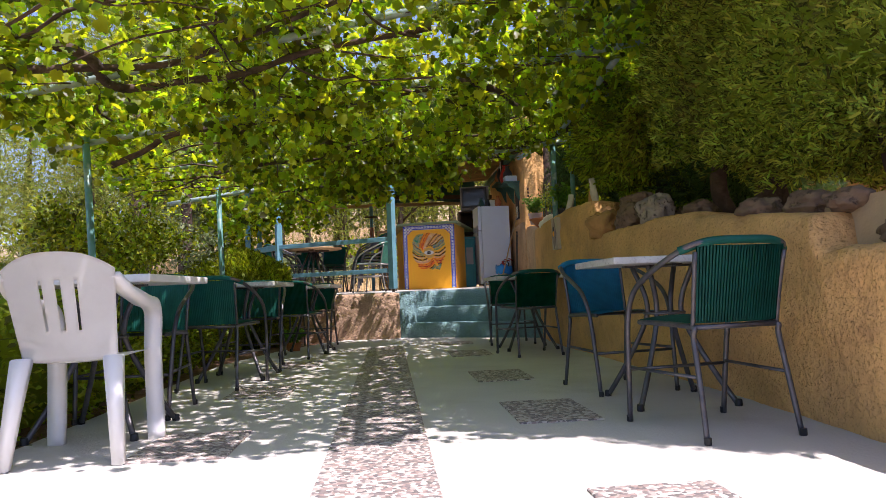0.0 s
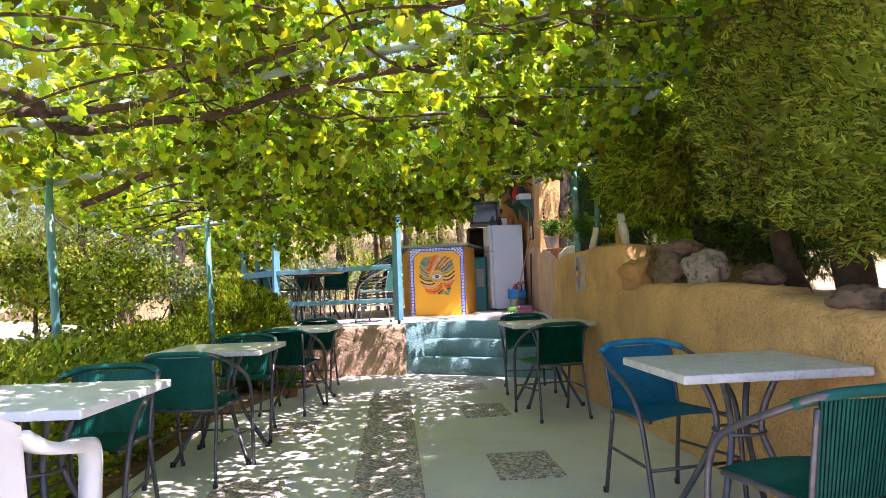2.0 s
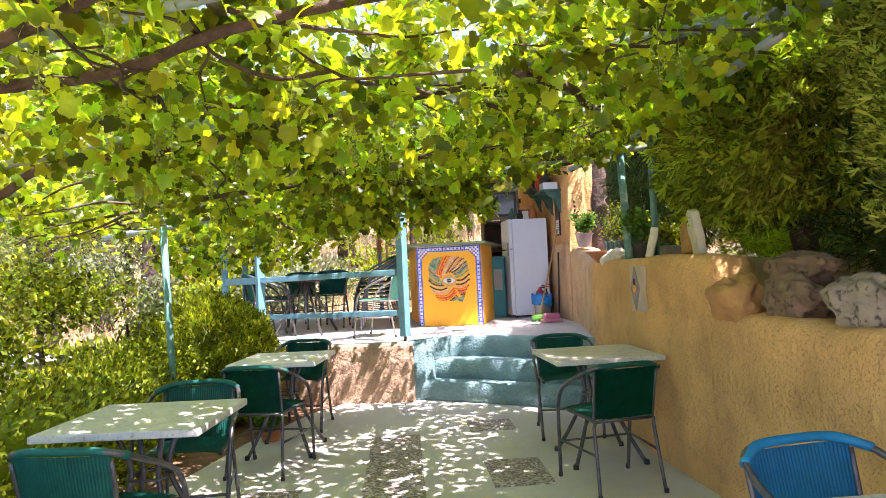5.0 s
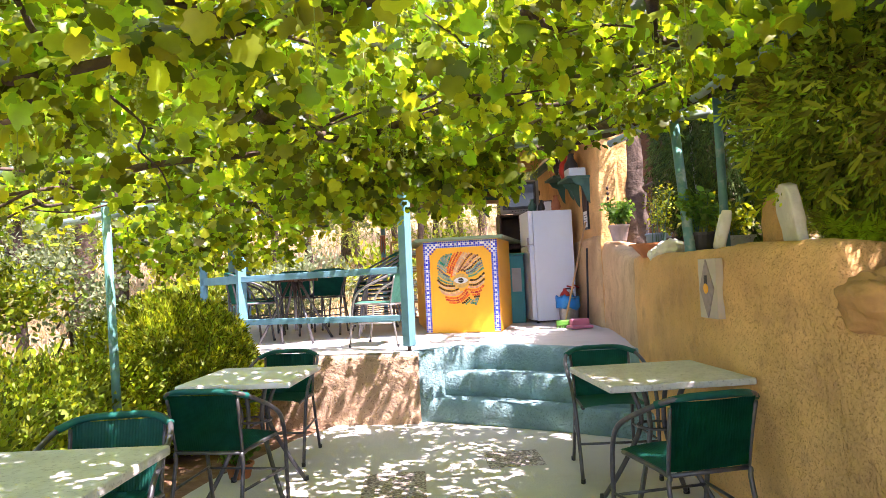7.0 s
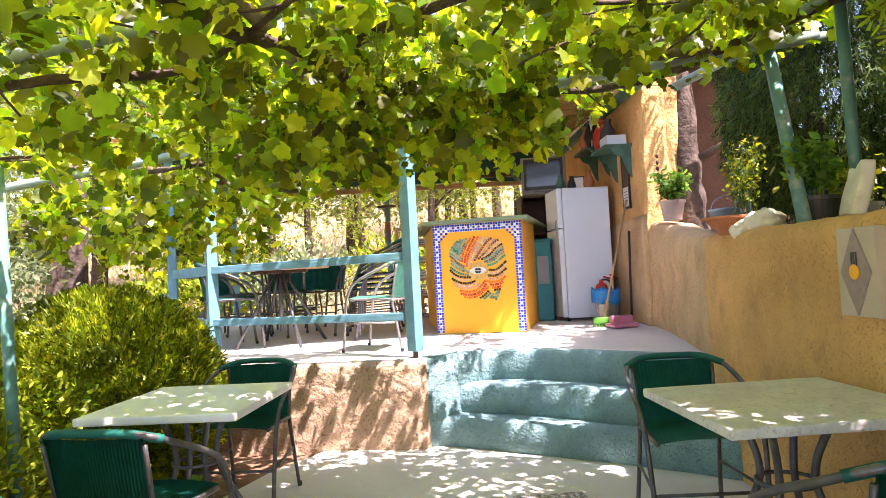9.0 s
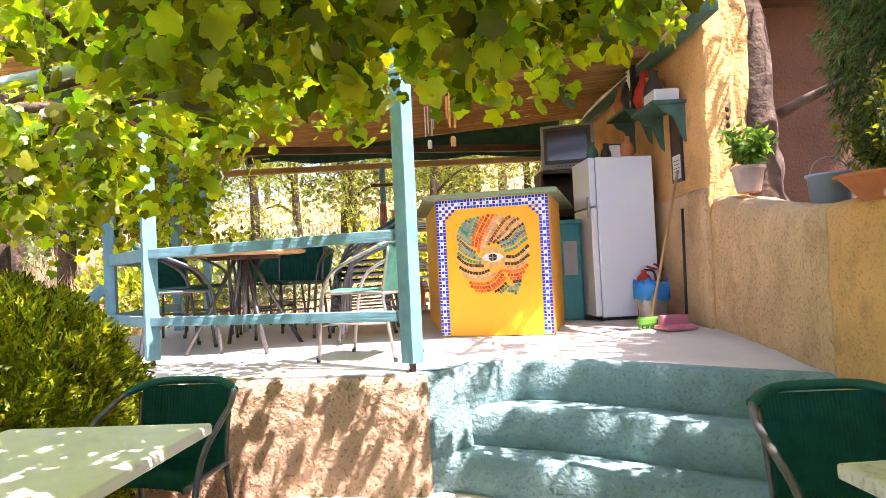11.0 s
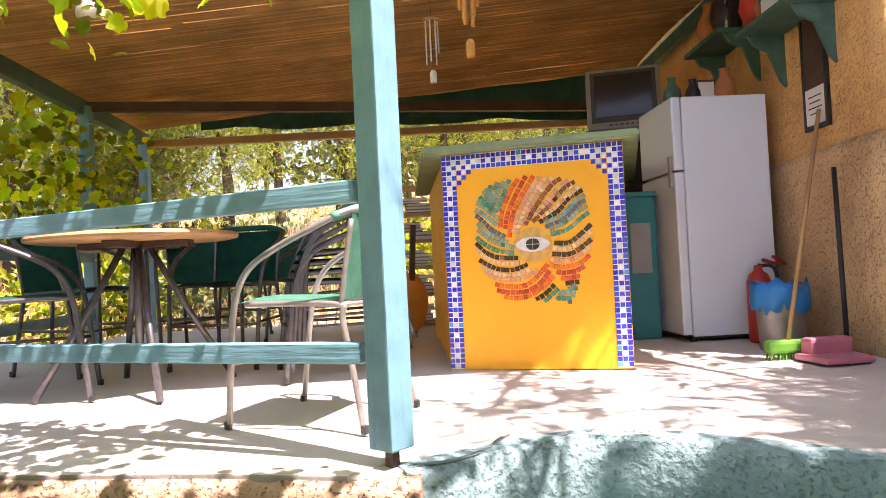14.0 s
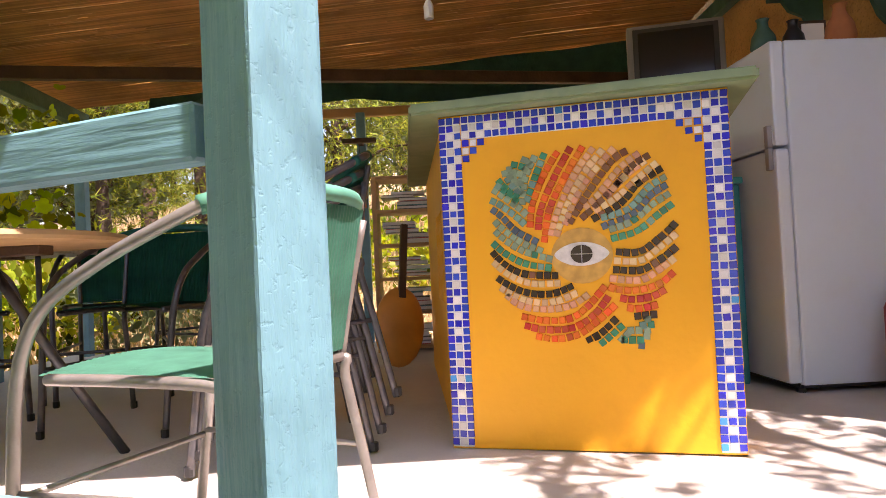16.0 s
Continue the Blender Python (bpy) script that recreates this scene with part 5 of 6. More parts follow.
    def shoots(n):
        P, N = [], []
        for k in range(n):
            edge = (0, 2, 2, 0, 2, 2, 0)[k % 7]
            if edge == 0:
                x = nr.uniform(-2.5, 0.7)
                y = nr.uniform(5.6, 6.5) if x > -0.85 else nr.uniform(6.85, 7.45)
            else:
                x, y = nr.uniform(-1.7, 1.8), nr.uniform(2.9, 6.4)
            if x < -0.85 and y > 6.8 and nr.uniform() < 0.48:
                continue
            drop = nr.uniform(0.15, 0.45 if edge == 0 else 0.30)
            if x > 0.7 and y > 5.5:
                drop *= 0.5
            elif y > 5.0 and x > -1.5:
                drop *= 1.25
            if x < -0.85 and y > 6.8:
                drop *= 1.15
            m = int(drop / 0.020)
            dx, dy = nr.uniform(-0.2, 0.2, 2)
            for i in range(m):
                q = i / max(1, m)
                P.append((x + dx * q + nr.uniform(-0.05, 0.05), y + dy * q + nr.uniform(-0.05, 0.05), vine_z(x, y) - drop * q))
                N.append(nr.normal(size=3) * 0.6 + np.array([0, -0.55, 0.35]))
        P, N = np.array(P), np.array(N)
        return frames(P, N, 0.034 + 0.058 * nr.uniform(size=len(P)) ** 1.3, nr, droop=1.2)

    rows = np.vstack([mat_of_leaves(20500, -0.03, 0.18), mat_of_leaves(5200, 0.10, 0.32), mat_of_leaves(3600, 0.06, 0.34, -0.5, 4.2), mat_of_leaves(1800, -0.16, 0.0), shoots(560)])
    creep = []
    for k in range(26):
        c = np.array([nr.uniform(-3.1, -2.35), nr.uniform(8.7, 11.4), nr.uniform(1.55, 2.5)])
        P = nr.normal(size=(34, 3)) * np.array([0.10, 0.16, 0.16]) + c
        creep.append(frames(P, nr.normal(size=(34, 3)) * 0.6 + np.array([0.3, -0.5, 0.35]), nr.uniform(0.04, 0.09, 34), nr, droop=1.2))
    rows = np.vstack([rows] + creep)
    scatter("leaves", M["leaf"], rows, VINE_LEAF, t, "translucent lobed vine leaves, some yellowing")
    # unripe grape bunches
    for k in range(52):
        x, y = rs.uniform(-1.6, 1.3), rs.uniform(1.6, 6.7)
        z = vine_z(x, y) - rs.uniform(0.10, 0.22)
        g = bmesh.new()
        for i in range(34):
            h = rs.random()
            r = 0.024 * (1 - h) + 0.006
            a = rs.uniform(0, 6.28)
            m = Matrix.Translation((x + r * math.cos(a), y + r * math.sin(a), z - 0.16 * h))
            bmesh.ops.create_icosphere(g, subdivisions=1, radius=0.006, matrix=m)
        tube([(x, y, z + 0.12), (x, y, z - 0.12)], 0.002, 4, g)
        part("unripe_fruit", g, M["grape"], t, "small unripe green grape bunch", smooth=True)


pergola()
vine()

# ---- hedges, bushes and trees ----


def hull_points(n, c, s, nr, power=2.6, lump=0.12, inner=0.25, low=-1.0):
    """Points near the skin of a lumpy rounded box, with outward normals."""
    P, N = [], []
    while len(P) < n:
        d = nr.normal(size=3)
        d /= np.linalg.norm(d)
        if d[2] < low:
            continue
        k = (np.abs(d) ** power).sum() ** (-1 / power)
        q = Vector(d * 2.2 + np.array(c))
        k *= 1 + lump * noise.noise(q) + lump * 0.6 * noise.noise(q * 2.7)
        k *= 1 - inner * nr.uniform() ** 2 + (0.10 * noise.noise(q * 4.5) if power > 4.5 else 0)
        P.append(np.array(c) + d * k * np.array(s))
        N.append(d / np.array(s))
    return np.array(P), np.array(N)


def core(name, c, s, material, parent, power=2.6, k=0.80):
    bm = bmesh.new()
    bmesh.ops.create_icosphere(bm, subdivisions=3, radius=1)
    for v in bm.verts:
        d = v.co.normalized()
        r = (abs(d.x) ** power + abs(d.y) ** power + abs(d.z) ** power) ** (-1 / power) * k
        r *= 1 + 0.1 * noise.noise(d * 3)
        v.co = Vector((c[0] + d.x * r * s[0], c[1] + d.y * r * s[1], c[2] + d.z * r * s[2]))
    part(name, bm, material, parent, "dark twiggy inner growth")


def leafy(name, label, cat, c, s, n, material, shape, size, seed, power=2.6, lump=0.14, up=0.3, trunk=None, coreon=True, low=-1.0, rnd=0.6, inner=0.3):
    nr = np.random.RandomState(seed)
    t = thing(name, label, cat)
    P, N = hull_points(n, c, s, nr, power, lump, inner, low)
    N /= np.linalg.norm(N, axis=1)[:, None]
    F = N + np.array([0, 0, up]) + nr.normal(size=N.shape) * rnd
    F /= np.linalg.norm(F, axis=1)[:, None]
    R = np.cross(F, nr.normal(size=N.shape))
    R /= np.linalg.norm(R, axis=1)[:, None]
    U = np.cross(R, F)
    sz = nr.uniform(size[0], size[1], len(P))[:, None]
    scatter("foliage", M[material], np.hstack([P, R * sz, F * sz, U * sz]), shape, t)
    if coreon:
        core("inner_growth", c, s, M[material], t, power, 0.84 if material == "conifer" else 0.74)
    if trunk:
        rs = random.Random(seed)
        for pts, r, tp in trunk:
            part("trunk", tube(smooth_path(pts, 6), r, 10, taper=tp, wob=0.1, rng=rs), M["bark"], t, smooth=True)
    return t


leafy("hedge", "low clipped green hedge along the patio edge", "hedge", (-2.45, 3.0, 0.32), (0.55, 3.0, 0.54), 30000, "hedge", SMALL_LEAF, (0.022, 0.054), 11, power=4, lump=0.22, inner=0.4)
leafy("hedge", "low green hedge beside the round bush", "hedge", (-2.55, 6.0, 0.32), (0.60, 0.9, 0.54), 11000, "hedge", SMALL_LEAF, (0.022, 0.054), 12, power=4, lump=0.22, inner=0.4)
leafy("round_bush", "large rounded evergreen bush in front of the terrace", "bush", (-2.15, 7.15, 0.60), (0.74, 0.66, 0.67), 24000, "hedge", TUFT, (0.030, 0.072), 13, power=2.2, lump=0.16, inner=0.38, up=0.6, rnd=0.5)
leafy("conifer_tree", "large clipped conifer with browning patches over the garden wall", "tree", (2.60, 1.35, 3.06), (0.78, 1.80, 1.74), 92000, "conifer", TUFT, (0.026, 0.066), 14, power=5, lump=0.09, up=0.7, inner=0.16,
      trunk=[([(2.5, 1.0, 0.9), (2.45, 1.1, 1.5), (2.6, 1.2, 2.2)], 0.10, 0.07), ([(2.45, 2.2, 0.9), (2.5, 2.3, 1.5), (2.7, 2.2, 2.2)], 0.11, 0.07), ([(2.4, 0.4, 0.85), (2.3, 0.2, 1.3), (2.5, 0.0, 1.9)], 0.08, 0.05), ([(2.5, 2.8, 0.95), (2.35, 2.75, 1.4), (2.5, 2.6, 2.0)], 0.07, 0.05)])
leafy("juniper_tree", "feathery juniper leaning over the garden wall", "tree", (2.85, 4.6, 2.55), (0.95, 1.05, 0.90), 28000, "juniper", TUFT, (0.045, 0.115), 15, power=2.4, lump=0.35, up=0.0, inner=0.6,
      trunk=[([(2.75, 4.6, 1.2), (2.7, 4.65, 1.9), (2.9, 4.7, 2.8)], 0.09, 0.05), ([(2.7, 4.65, 1.9), (2.3, 4.5, 2.4), (2.0, 4.2, 2.6)], 0.04, 0.015)], coreon=False)
leafy("weeping_cypress", "drooping dark cypress behind the flower pots", "tree", (2.75, 7.0, 2.55), (0.55, 0.75, 1.15), 24000, "cypress", SPRAY, (0.04, 0.11), 16, power=2.6, lump=0.3, up=-1.5, inner=0.5,
      trunk=[([(2.7, 7.0, 1.2), (2.7, 7.05, 2.4), (2.75, 7.1, 3.4)], 0.08, 0.04)], coreon=False)

leafy("undergrowth", "dark shrubby undergrowth behind the upright stones", "bush", (3.35, 5.6, 1.72), (0.55, 1.3, 0.48), 9000, "juniper", SPRAY, (0.04, 0.10), 19, power=2.4, lump=0.35, inner=0.6)
leafy("undergrowth", "dark shrubby undergrowth behind the garden wall", "bush", (3.05, 3.6, 1.75), (0.60, 0.9, 0.60), 9000, "cypress", SPRAY, (0.05, 0.12), 18, power=2.4, lump=0.3, inner=0.5)


def pine_trunk():
    rs = random.Random(6)
    t = thing("pine_tree", "thick dark pine trunk behind the house wall end, unseen crown added for dapple", "tree")
    part("trunk", tube(smooth_path([(2.56, 8.75, 1.2), (2.52, 8.8, 1.8), (2.52, 8.85, 2.6), (2.48, 8.9, 3.6), (2.55, 8.9, 5.2)], 8), 0.15, 14, taper=0.10, wob=0.12, rng=rs), M["bark"], t, smooth=True)
    # unseen clumps and limbs, added overhead to dapple the steps and terrace
    nr = np.random.RandomState(61)
    rows = []
    for k in range(74):
        c = np.array([rs.uniform(1.62, 4.2), rs.uniform(4.9, 8.2), rs.uniform(3.7, 4.6)])
        P = nr.normal(size=(16, 3)) * np.array([0.15, 0.15, 0.10]) + c
        rows.append(frames(P, nr.normal(size=(16, 3)) * 0.6 + np.array([0, 0, 0.9]), nr.uniform(0.09, 0.20, 16), nr))
    scatter("crown", M["pine"], np.vstack(rows), TUFT, t)
    for k in range(5):
        a = 2.0 + k * 1.1
        part("limb", tube(smooth_path([(2.53, 8.85, 4.0 + 0.2 * k), (2.5 + 0.6 * math.cos(a), 8.4 + 0.6 * math.sin(a), 4.4 + 0.15 * k), (2.5 + 1.3 * math.cos(a), 7.9 + 1.3 * math.sin(a), 4.7)], 5), 0.05, 7, taper=0.015), M["bark"], t, smooth=True)
    part("branch", tube(smooth_path([(2.58, 8.65, 2.2), (2.9, 8.4, 2.35), (3.3, 8.2, 2.4)], 6), 0.04, 8, taper=0.015, wob=0.1, rng=rs), M["bark"], t, smooth=True)


pine_trunk()


def tree(x, y, h, r, crown_h, material, seed, label, clumps=34, per=150, size=(0.10, 0.22), shape=SMALL_LEAF, z=None):
    """A tapered trunk with limbs and a crown of many leaf clumps with gaps."""
    rs, nr = random.Random(seed), np.random.RandomState(seed)
    z0 = ground_z(x, y) - 0.1 if z is None else z
    t = thing("tree", label, "tree", group="background trees")
    lean = Vector((rs.uniform(-0.25, 0.25), rs.uniform(-0.25, 0.25), 0))
    top = Vector((x, y, z0 + h)) + lean * h * 0.3
    base = Vector((x, y, z0))
    trunk = smooth_path([base, base.lerp(top, 0.3) + Vector((rs.uniform(-.1, .1), rs.uniform(-.1, .1), 0)), base.lerp(top, 0.65) + Vector((rs.uniform(-.15, .15), 0, 0)), top], 5)
    part("trunk", tube(trunk, r, 9, taper=r * 0.25, wob=0.12, rng=rs), M["bark"], t, smooth=True)
    rows = []
    for k in range(clumps):
        q = rs.uniform(1 - crown_h, 1.0)
        c0 = base.lerp(top, q)
        a = rs.uniform(0, 6.28)
        reach = h * 0.30 * rs.uniform(0.3, 1.0) * (1.15 - 0.6 * (q - 1 + crown_h) / crown_h)
        c = c0 + Vector((math.cos(a) * reach, math.sin(a) * reach, rs.uniform(-0.05, 0.15) * h * 0.5))
        if k % 4 == 0:
            part("limb", tube(smooth_path([base.lerp(top, q * 0.85), c0.lerp(c, 0.5), c], 4), r * 0.35, 6, taper=r * 0.08), M["bark"], t, smooth=True)
        s = h * rs.uniform(0.06, 0.12)
        P = nr.normal(size=(per, 3)) * np.array([s, s, s * 0.6]) + np.array(c)
        N = nr.normal(size=(per, 3)) + np.array([0, 0, 0.4])
        rows.append(frames(P, N, nr.uniform(size[0], size[1], per), nr))
    scatter("crown", M[material], np.vstack(rows), shape, t)
    return t


GREEN = "small leafy tree beyond the hedge"
tree(-2.9, 4.5, 1.65, 0.035, 0.34, "hedge", 31, GREEN, 14, 260, (0.03, 0.065))
tree(-3.0, 5.9, 1.75, 0.04, 0.34, "hedge", 32, GREEN, 14, 260, (0.03, 0.065))
tree(-2.85, 6.75, 1.75, 0.028, 0.32, "olive", 34, GREEN, 10, 180, (0.03, 0.06))
tree(-5.8, 13.4, 8.0, 0.2, 0.45, "pine", 35, "tall pine with a thick pale reddish trunk", 40, 150, (0.1, 0.22), SPRAY)
tree(-3.6, 9.6, 6.5, 0.14, 0.5, "pine", 33, "tall pine with a bare reddish trunk", 40, 150, (0.09, 0.2), SPRAY)
rsb = random.Random(77)
for k in range(44):
    a = rsb.uniform(math.radians(62), math.radians(168))
    d = rsb.uniform(9, 30)
    x, y = -1.0 + d * math.cos(a), 8 + d * math.sin(a)
    if y < 14.5 and x > -5.5:
        continue
    if -1.5 < x < 3.5 and y < 19:
        y += 6
    kind = "olive" if k % 4 == 0 else "pine"
    h = rsb.uniform(3.0, 5.0) if kind == "olive" else rsb.uniform(4.5, 8.5)
    tree(x, y, h, 0.1 + 0.012 * h, 0.72 if kind == "pine" else 0.7, kind, 100 + k, "silvery olive tree on the dry slope" if kind == "olive" else "sunlit pine tree on the dry slope", 34, 150, (0.13, 0.28) if d > 14 else (0.08, 0.18), SPRAY if kind == "pine" else SMALL_LEAF)
for k, (x, y, h) in enumerate(((-2.2, 16.2, 4.2), (-3.8, 15.4, 4.4), (0.2, 17.2, 4.6), (5.5, 7.0, 5), (7.5, 9.5, 7), (8, 4, 6), (5.2, 14.5, 7), (-2.9, 15.5, 5.0), (-1.2, 17.0, 5.5), (0.6, 19.5, 6), (2.2, 18.0, 5.5), (3.2, 16.0, 5), (-4.6, 16.5, 6.5), (-0.4, 21, 8), (1.6, 23, 9), (-7, 2.5, 5), (-9, 5, 7), (-6.5, 7.5, 4.5), (-8, 10.5, 8), (-6, 12, 6))):
    tree(x, y, h, 0.10, 0.74, "pine", 200 + k, "pine tree standing beside the terrace", 34, 150, (0.08, 0.17), SPRAY)
for k, (x, y) in enumerate(((-3.9, 8.9), (-4.6, 7.2), (-5.3, 9.6), (-4.4, 11.2), (-3.6, 13.2), (-1.9, 14.3), (-6.6, 8.2), (-5.0, 8.2), (0.8, 17.5), (2.6, 15.0), (-3.0, 14.6), (-0.6, 15.2), (0.6, 14.4), (-2.4, 13.4), (-4.2, 14.8), (-3.3, 16.6))):
    leafy("wild_shrub", "wild green shrub on the dry slope", "bush", (x, y, ground_z(x, y) + 0.4), (0.9, 0.85, (0.36 if x < -3.3 else 0.42) + 0.1 * (k % 3)), 1500, "olive" if k % 4 == 1 else "hedge", SMALL_LEAF, (0.06, 0.13), 300 + k, power=2.2, lump=0.4, inner=0.7, coreon=False)


def dry_grass():
    nr = np.random.RandomState(9)
    P = []
    for k in range(26000):
        x, y = nr.uniform(-9, 8), 12.6 + 22 * nr.uniform() ** 1.6
        P.append((x, y, ground_z(x, y) - 0.02))
    for k in range(5000):
        x, y = nr.uniform(-9, -3.3), nr.uniform(2, 13)
        P.append((x, y, ground_z(x, y) - 0.02))
    P = np.array(P)
    F = nr.normal(size=P.shape) * 0.3 + np.array([0, 0, 1.0])
    F /= np.linalg.norm(F, axis=1)[:, None]
    R = np.cross(F, nr.normal(size=P.shape))
    R /= np.linalg.norm(R, axis=1)[:, None]
    s = (nr.uniform(0.15, 0.42, len(P)) * (1 + 0.02 * P[:, 1]))[:, None]
    scatter("dry_grass", M["straw"], np.hstack([P, R * s * 1.0, F * s, np.cross(R, F) * s]), BLADE, None, "tall straw-coloured dry grass on the slope", "grass")


dry_grass()

# ---- rocks, pots and plants on the wall ----


def rocks():
    rows = [(1.79, 3.80, 1.20, 0.19, 0.24, 0.18, "rock_orange", "orange-brown rock on the garden wall"), (1.90, 3.40, 1.20, 0.17, 0.30, 0.17, "rock", "dark weathered rock on the garden wall"),
            (1.90, 2.88, 1.22, 0.17, 0.28, 0.18, "rock_grey", "large pitted grey rock on the garden wall"), (2.0, 2.35, 1.16, 0.14, 0.18, 0.09, "rock", "flat dark rock on the garden wall"),
            (1.90, 1.42, 1.03, 0.15, 0.22, 0.11, "rock", "pitted grey rock on the garden wall"), (1.94, 1.02, 1.01, 0.15, 0.22, 0.10, "rock", "pitted grey rock on the garden wall"),
            (1.92, 0.72, 1.00, 0.13, 0.16, 0.08, "rock", "dark weathered rock on the garden wall"), (1.90, 0.30, 0.83, 0.16, 0.25, 0.11, "rock", "dark weathered rock on the garden wall"),
            (1.88, -0.25, 0.82, 0.15, 0.22, 0.10, "rock", "dark weathered rock on the garden wall"), (2.02, 3.55, 1.36, 0.18, 0.36, 0.13, "rock", "dark flat rock stacked on other rocks"),
            (1.91, 6.22, 1.50, 0.13, 0.16, 0.11, "rock_white", "white rock between the flower pots"), (1.85, 6.38, 1.47, 0.09, 0.12, 0.08, "rock_white", "small white rock between the flower pots"),
            (2.25, 3.6, 1.22, 0.2, 0.22, 0.16, "rock", "dark rock behind the garden wall")]
    for k, (x, y, z, a, b, c, m, lab) in enumerate(rows):
        a, b, c = a * 0.74, b * 0.70, c * 0.74
        z -= 0.02
        z -= 0.015
        ob = new("rock", finish("rock", boulder((0, 0, 0), (a, b, c), k + 1, 4, 0.32), M[m], True))
        ob.location = (x, y, z)
        tagged(ob, lab, "rock", "wall rocks")
    for x, y, z, w, h, rz, tilt, m, lab in ((1.96, 5.50, 1.55, 0.28, 0.24, 70, 12, "rock_white", "thin upright white marble slab"), (2.05, 4.86, 1.59, 0.30, 0.34, 75, -8, "rock_white", "tall upright pale stone slab"),
                                            (2.12, 5.16, 1.58, 0.28, 0.30, 80, 4, "plaster", "upright ochre stone slab")):
        bm = box((0, 0, 0), (w, 0.06, h), bevel=0.012)
        bmesh.ops.subdivide_edges(bm, edges=[e for e in bm.edges if e.calc_length() > 0.1], cuts=4, use_grid_fill=True)
        for v in bm.verts:
            q = v.co * 5 + Vector((y * 7, 0, 0))
            v.co += Vector((0.035 * noise.noise(q) - 0.25 * v.co.x * max(0, v.co.z) / h, 0.012 * noise.noise(q * 2), 0.04 * noise.noise(q * 0.8 + Vector((3, 1, 2)))))
        ob = new("stone_slab", finish("stone_slab", bm, M[m], True))
        ob.matrix_world = pose(x, y, z, tilt, 0, rz)
        tagged(ob, lab, "stone", "upright stones")


rocks()


def potted(x, y, z, r, h, pot, spread_, tall, n, label, flare=1.25, seed=1, leafs="herb", size=(0.03, 0.07)):
    t = thing("potted_plant", label, "potted plant", at=(x, y, z))
    part("pot", lathe([(r * 0.72, 0), (r * 0.75, 0.004), (r * flare * 0.82, h * 0.88), (r * flare * 0.9, h * 0.88), (r * flare * 0.9, h), (r * flare * 0.78, h), (r * flare * 0.74, h * 0.85)], 22), M[pot], t, smooth=False)
    part("soil", lathe([(r * flare * 0.76, h * 0.80), (r * flare * 0.76, h * 0.86), (0.01, h * 0.88)], 16), M["soil"], t)
    rs, nr = random.Random(seed), np.random.RandomState(seed)
    rows = []
    for k in range(12):
        a, q = rs.uniform(0, 6.28), rs.uniform(0.2, 1)
        tip = Vector((math.cos(a) * spread_ * q, math.sin(a) * spread_ * q, h + tall * rs.uniform(0.55, 1.0)))
        pts = smooth_path([(math.cos(a) * r * 0.3, math.sin(a) * r * 0.3, h * 0.85), (tip.x * 0.6, tip.y * 0.6, h + tall * 0.4), tip], 4)
        part("stem", tube(pts, 0.004, 5, taper=0.002), M["wood_green"], t)
        for p in pts[3:]:
            P = nr.normal(size=(n, 3)) * spread_ * 0.13 + np.array(p)
            rows.append(frames(P, nr.normal(size=(n, 3)) + np.array([0, 0, 0.8]), nr.uniform(size[0], size[1], n), nr))
    scatter("leaves", M[leafs], np.vstack(rows), SMALL_LEAF, t)


potted(2.16, 8.28, 1.62, 0.10, 0.17, "pot_pale", 0.20, 0.24, 9, "round-leaved herb in a pale clay pot on the wall", seed=41)
potted(1.93, 6.55, 1.415, 0.17, 0.11, "terracotta", 0.22, 0.50, 9, "tall thyme-like herb in a wide terracotta bowl", flare=1.5, seed=42, leafs="hedge", size=(0.015, 0.035))
potted(1.97, 5.82, 1.41, 0.10, 0.15, "dark", 0.15, 0.26, 8, "bright green basil in a dark grey plastic pot", seed=43)
potted(2.35, 6.2, 1.40, 0.16, 0.14, "stone", 0.30, 0.25, 8, "leafy herb in a stone trough behind the wall", seed=44, leafs="hedge")
potted(2.5, 7.4, 1.40, 0.15, 0.2, "wood_dark", 0.2, 0.3, 8, "small dark pot plant beside the pine trunk", seed=45, leafs="hedge")
potted(-1.30, 6.15, -0.02, 0.09, 0.12, "terracotta", 0.12, 0.15, 6, "small herb in a terracotta pot in the soil bed", seed=46)
bk = thing("bucket", "blue-grey plastic bucket beside the pine trunk", "bucket", at=(2.38, 7.75, 1.36))
part("body", lathe([(0.09, 0), (0.095, 0.01), (0.12, 0.28), (0.13, 0.285), (0.13, 0.30), (0.11, 0.295), (0.09, 0.05)], 20), mat("bluegrey_plastic", (0.30, 0.38, 0.48), 0.5, var=0.1), bk, smooth=True)
part("handle", tube(smooth_path([(-0.125, 0, 0.28), (-0.09, 0, 0.36), (0, 0, 0.40), (0.09, 0, 0.36), (0.125, 0, 0.28)], 5), 0.004, 5), M["grey"], bk, smooth=True)
solo("rope", tube(smooth_path([(2.42, 6.95, 2.6), (2.44, 7.0, 2.2), (2.52, 7.05, 1.75), (2.60, 7.1, 1.42)], 8), 0.012, 6), M["stone"], "frayed pale rope hanging by the trunk", "rope", smooth=True)
orn = thing("wall_ornament", "small dark hanging ornament on the house wall", "ornament", at=(2.085, 8.35, 2.08))
for k in range(5):
    part("bead", lathe([(0.006, -0.02), (0.014, -0.008), (0.014, 0.008), (0.006, 0.02)], 8, (-0.006, 0, 0.11 - 0.055 * k)), M["wood_dark"], orn, smooth=True)

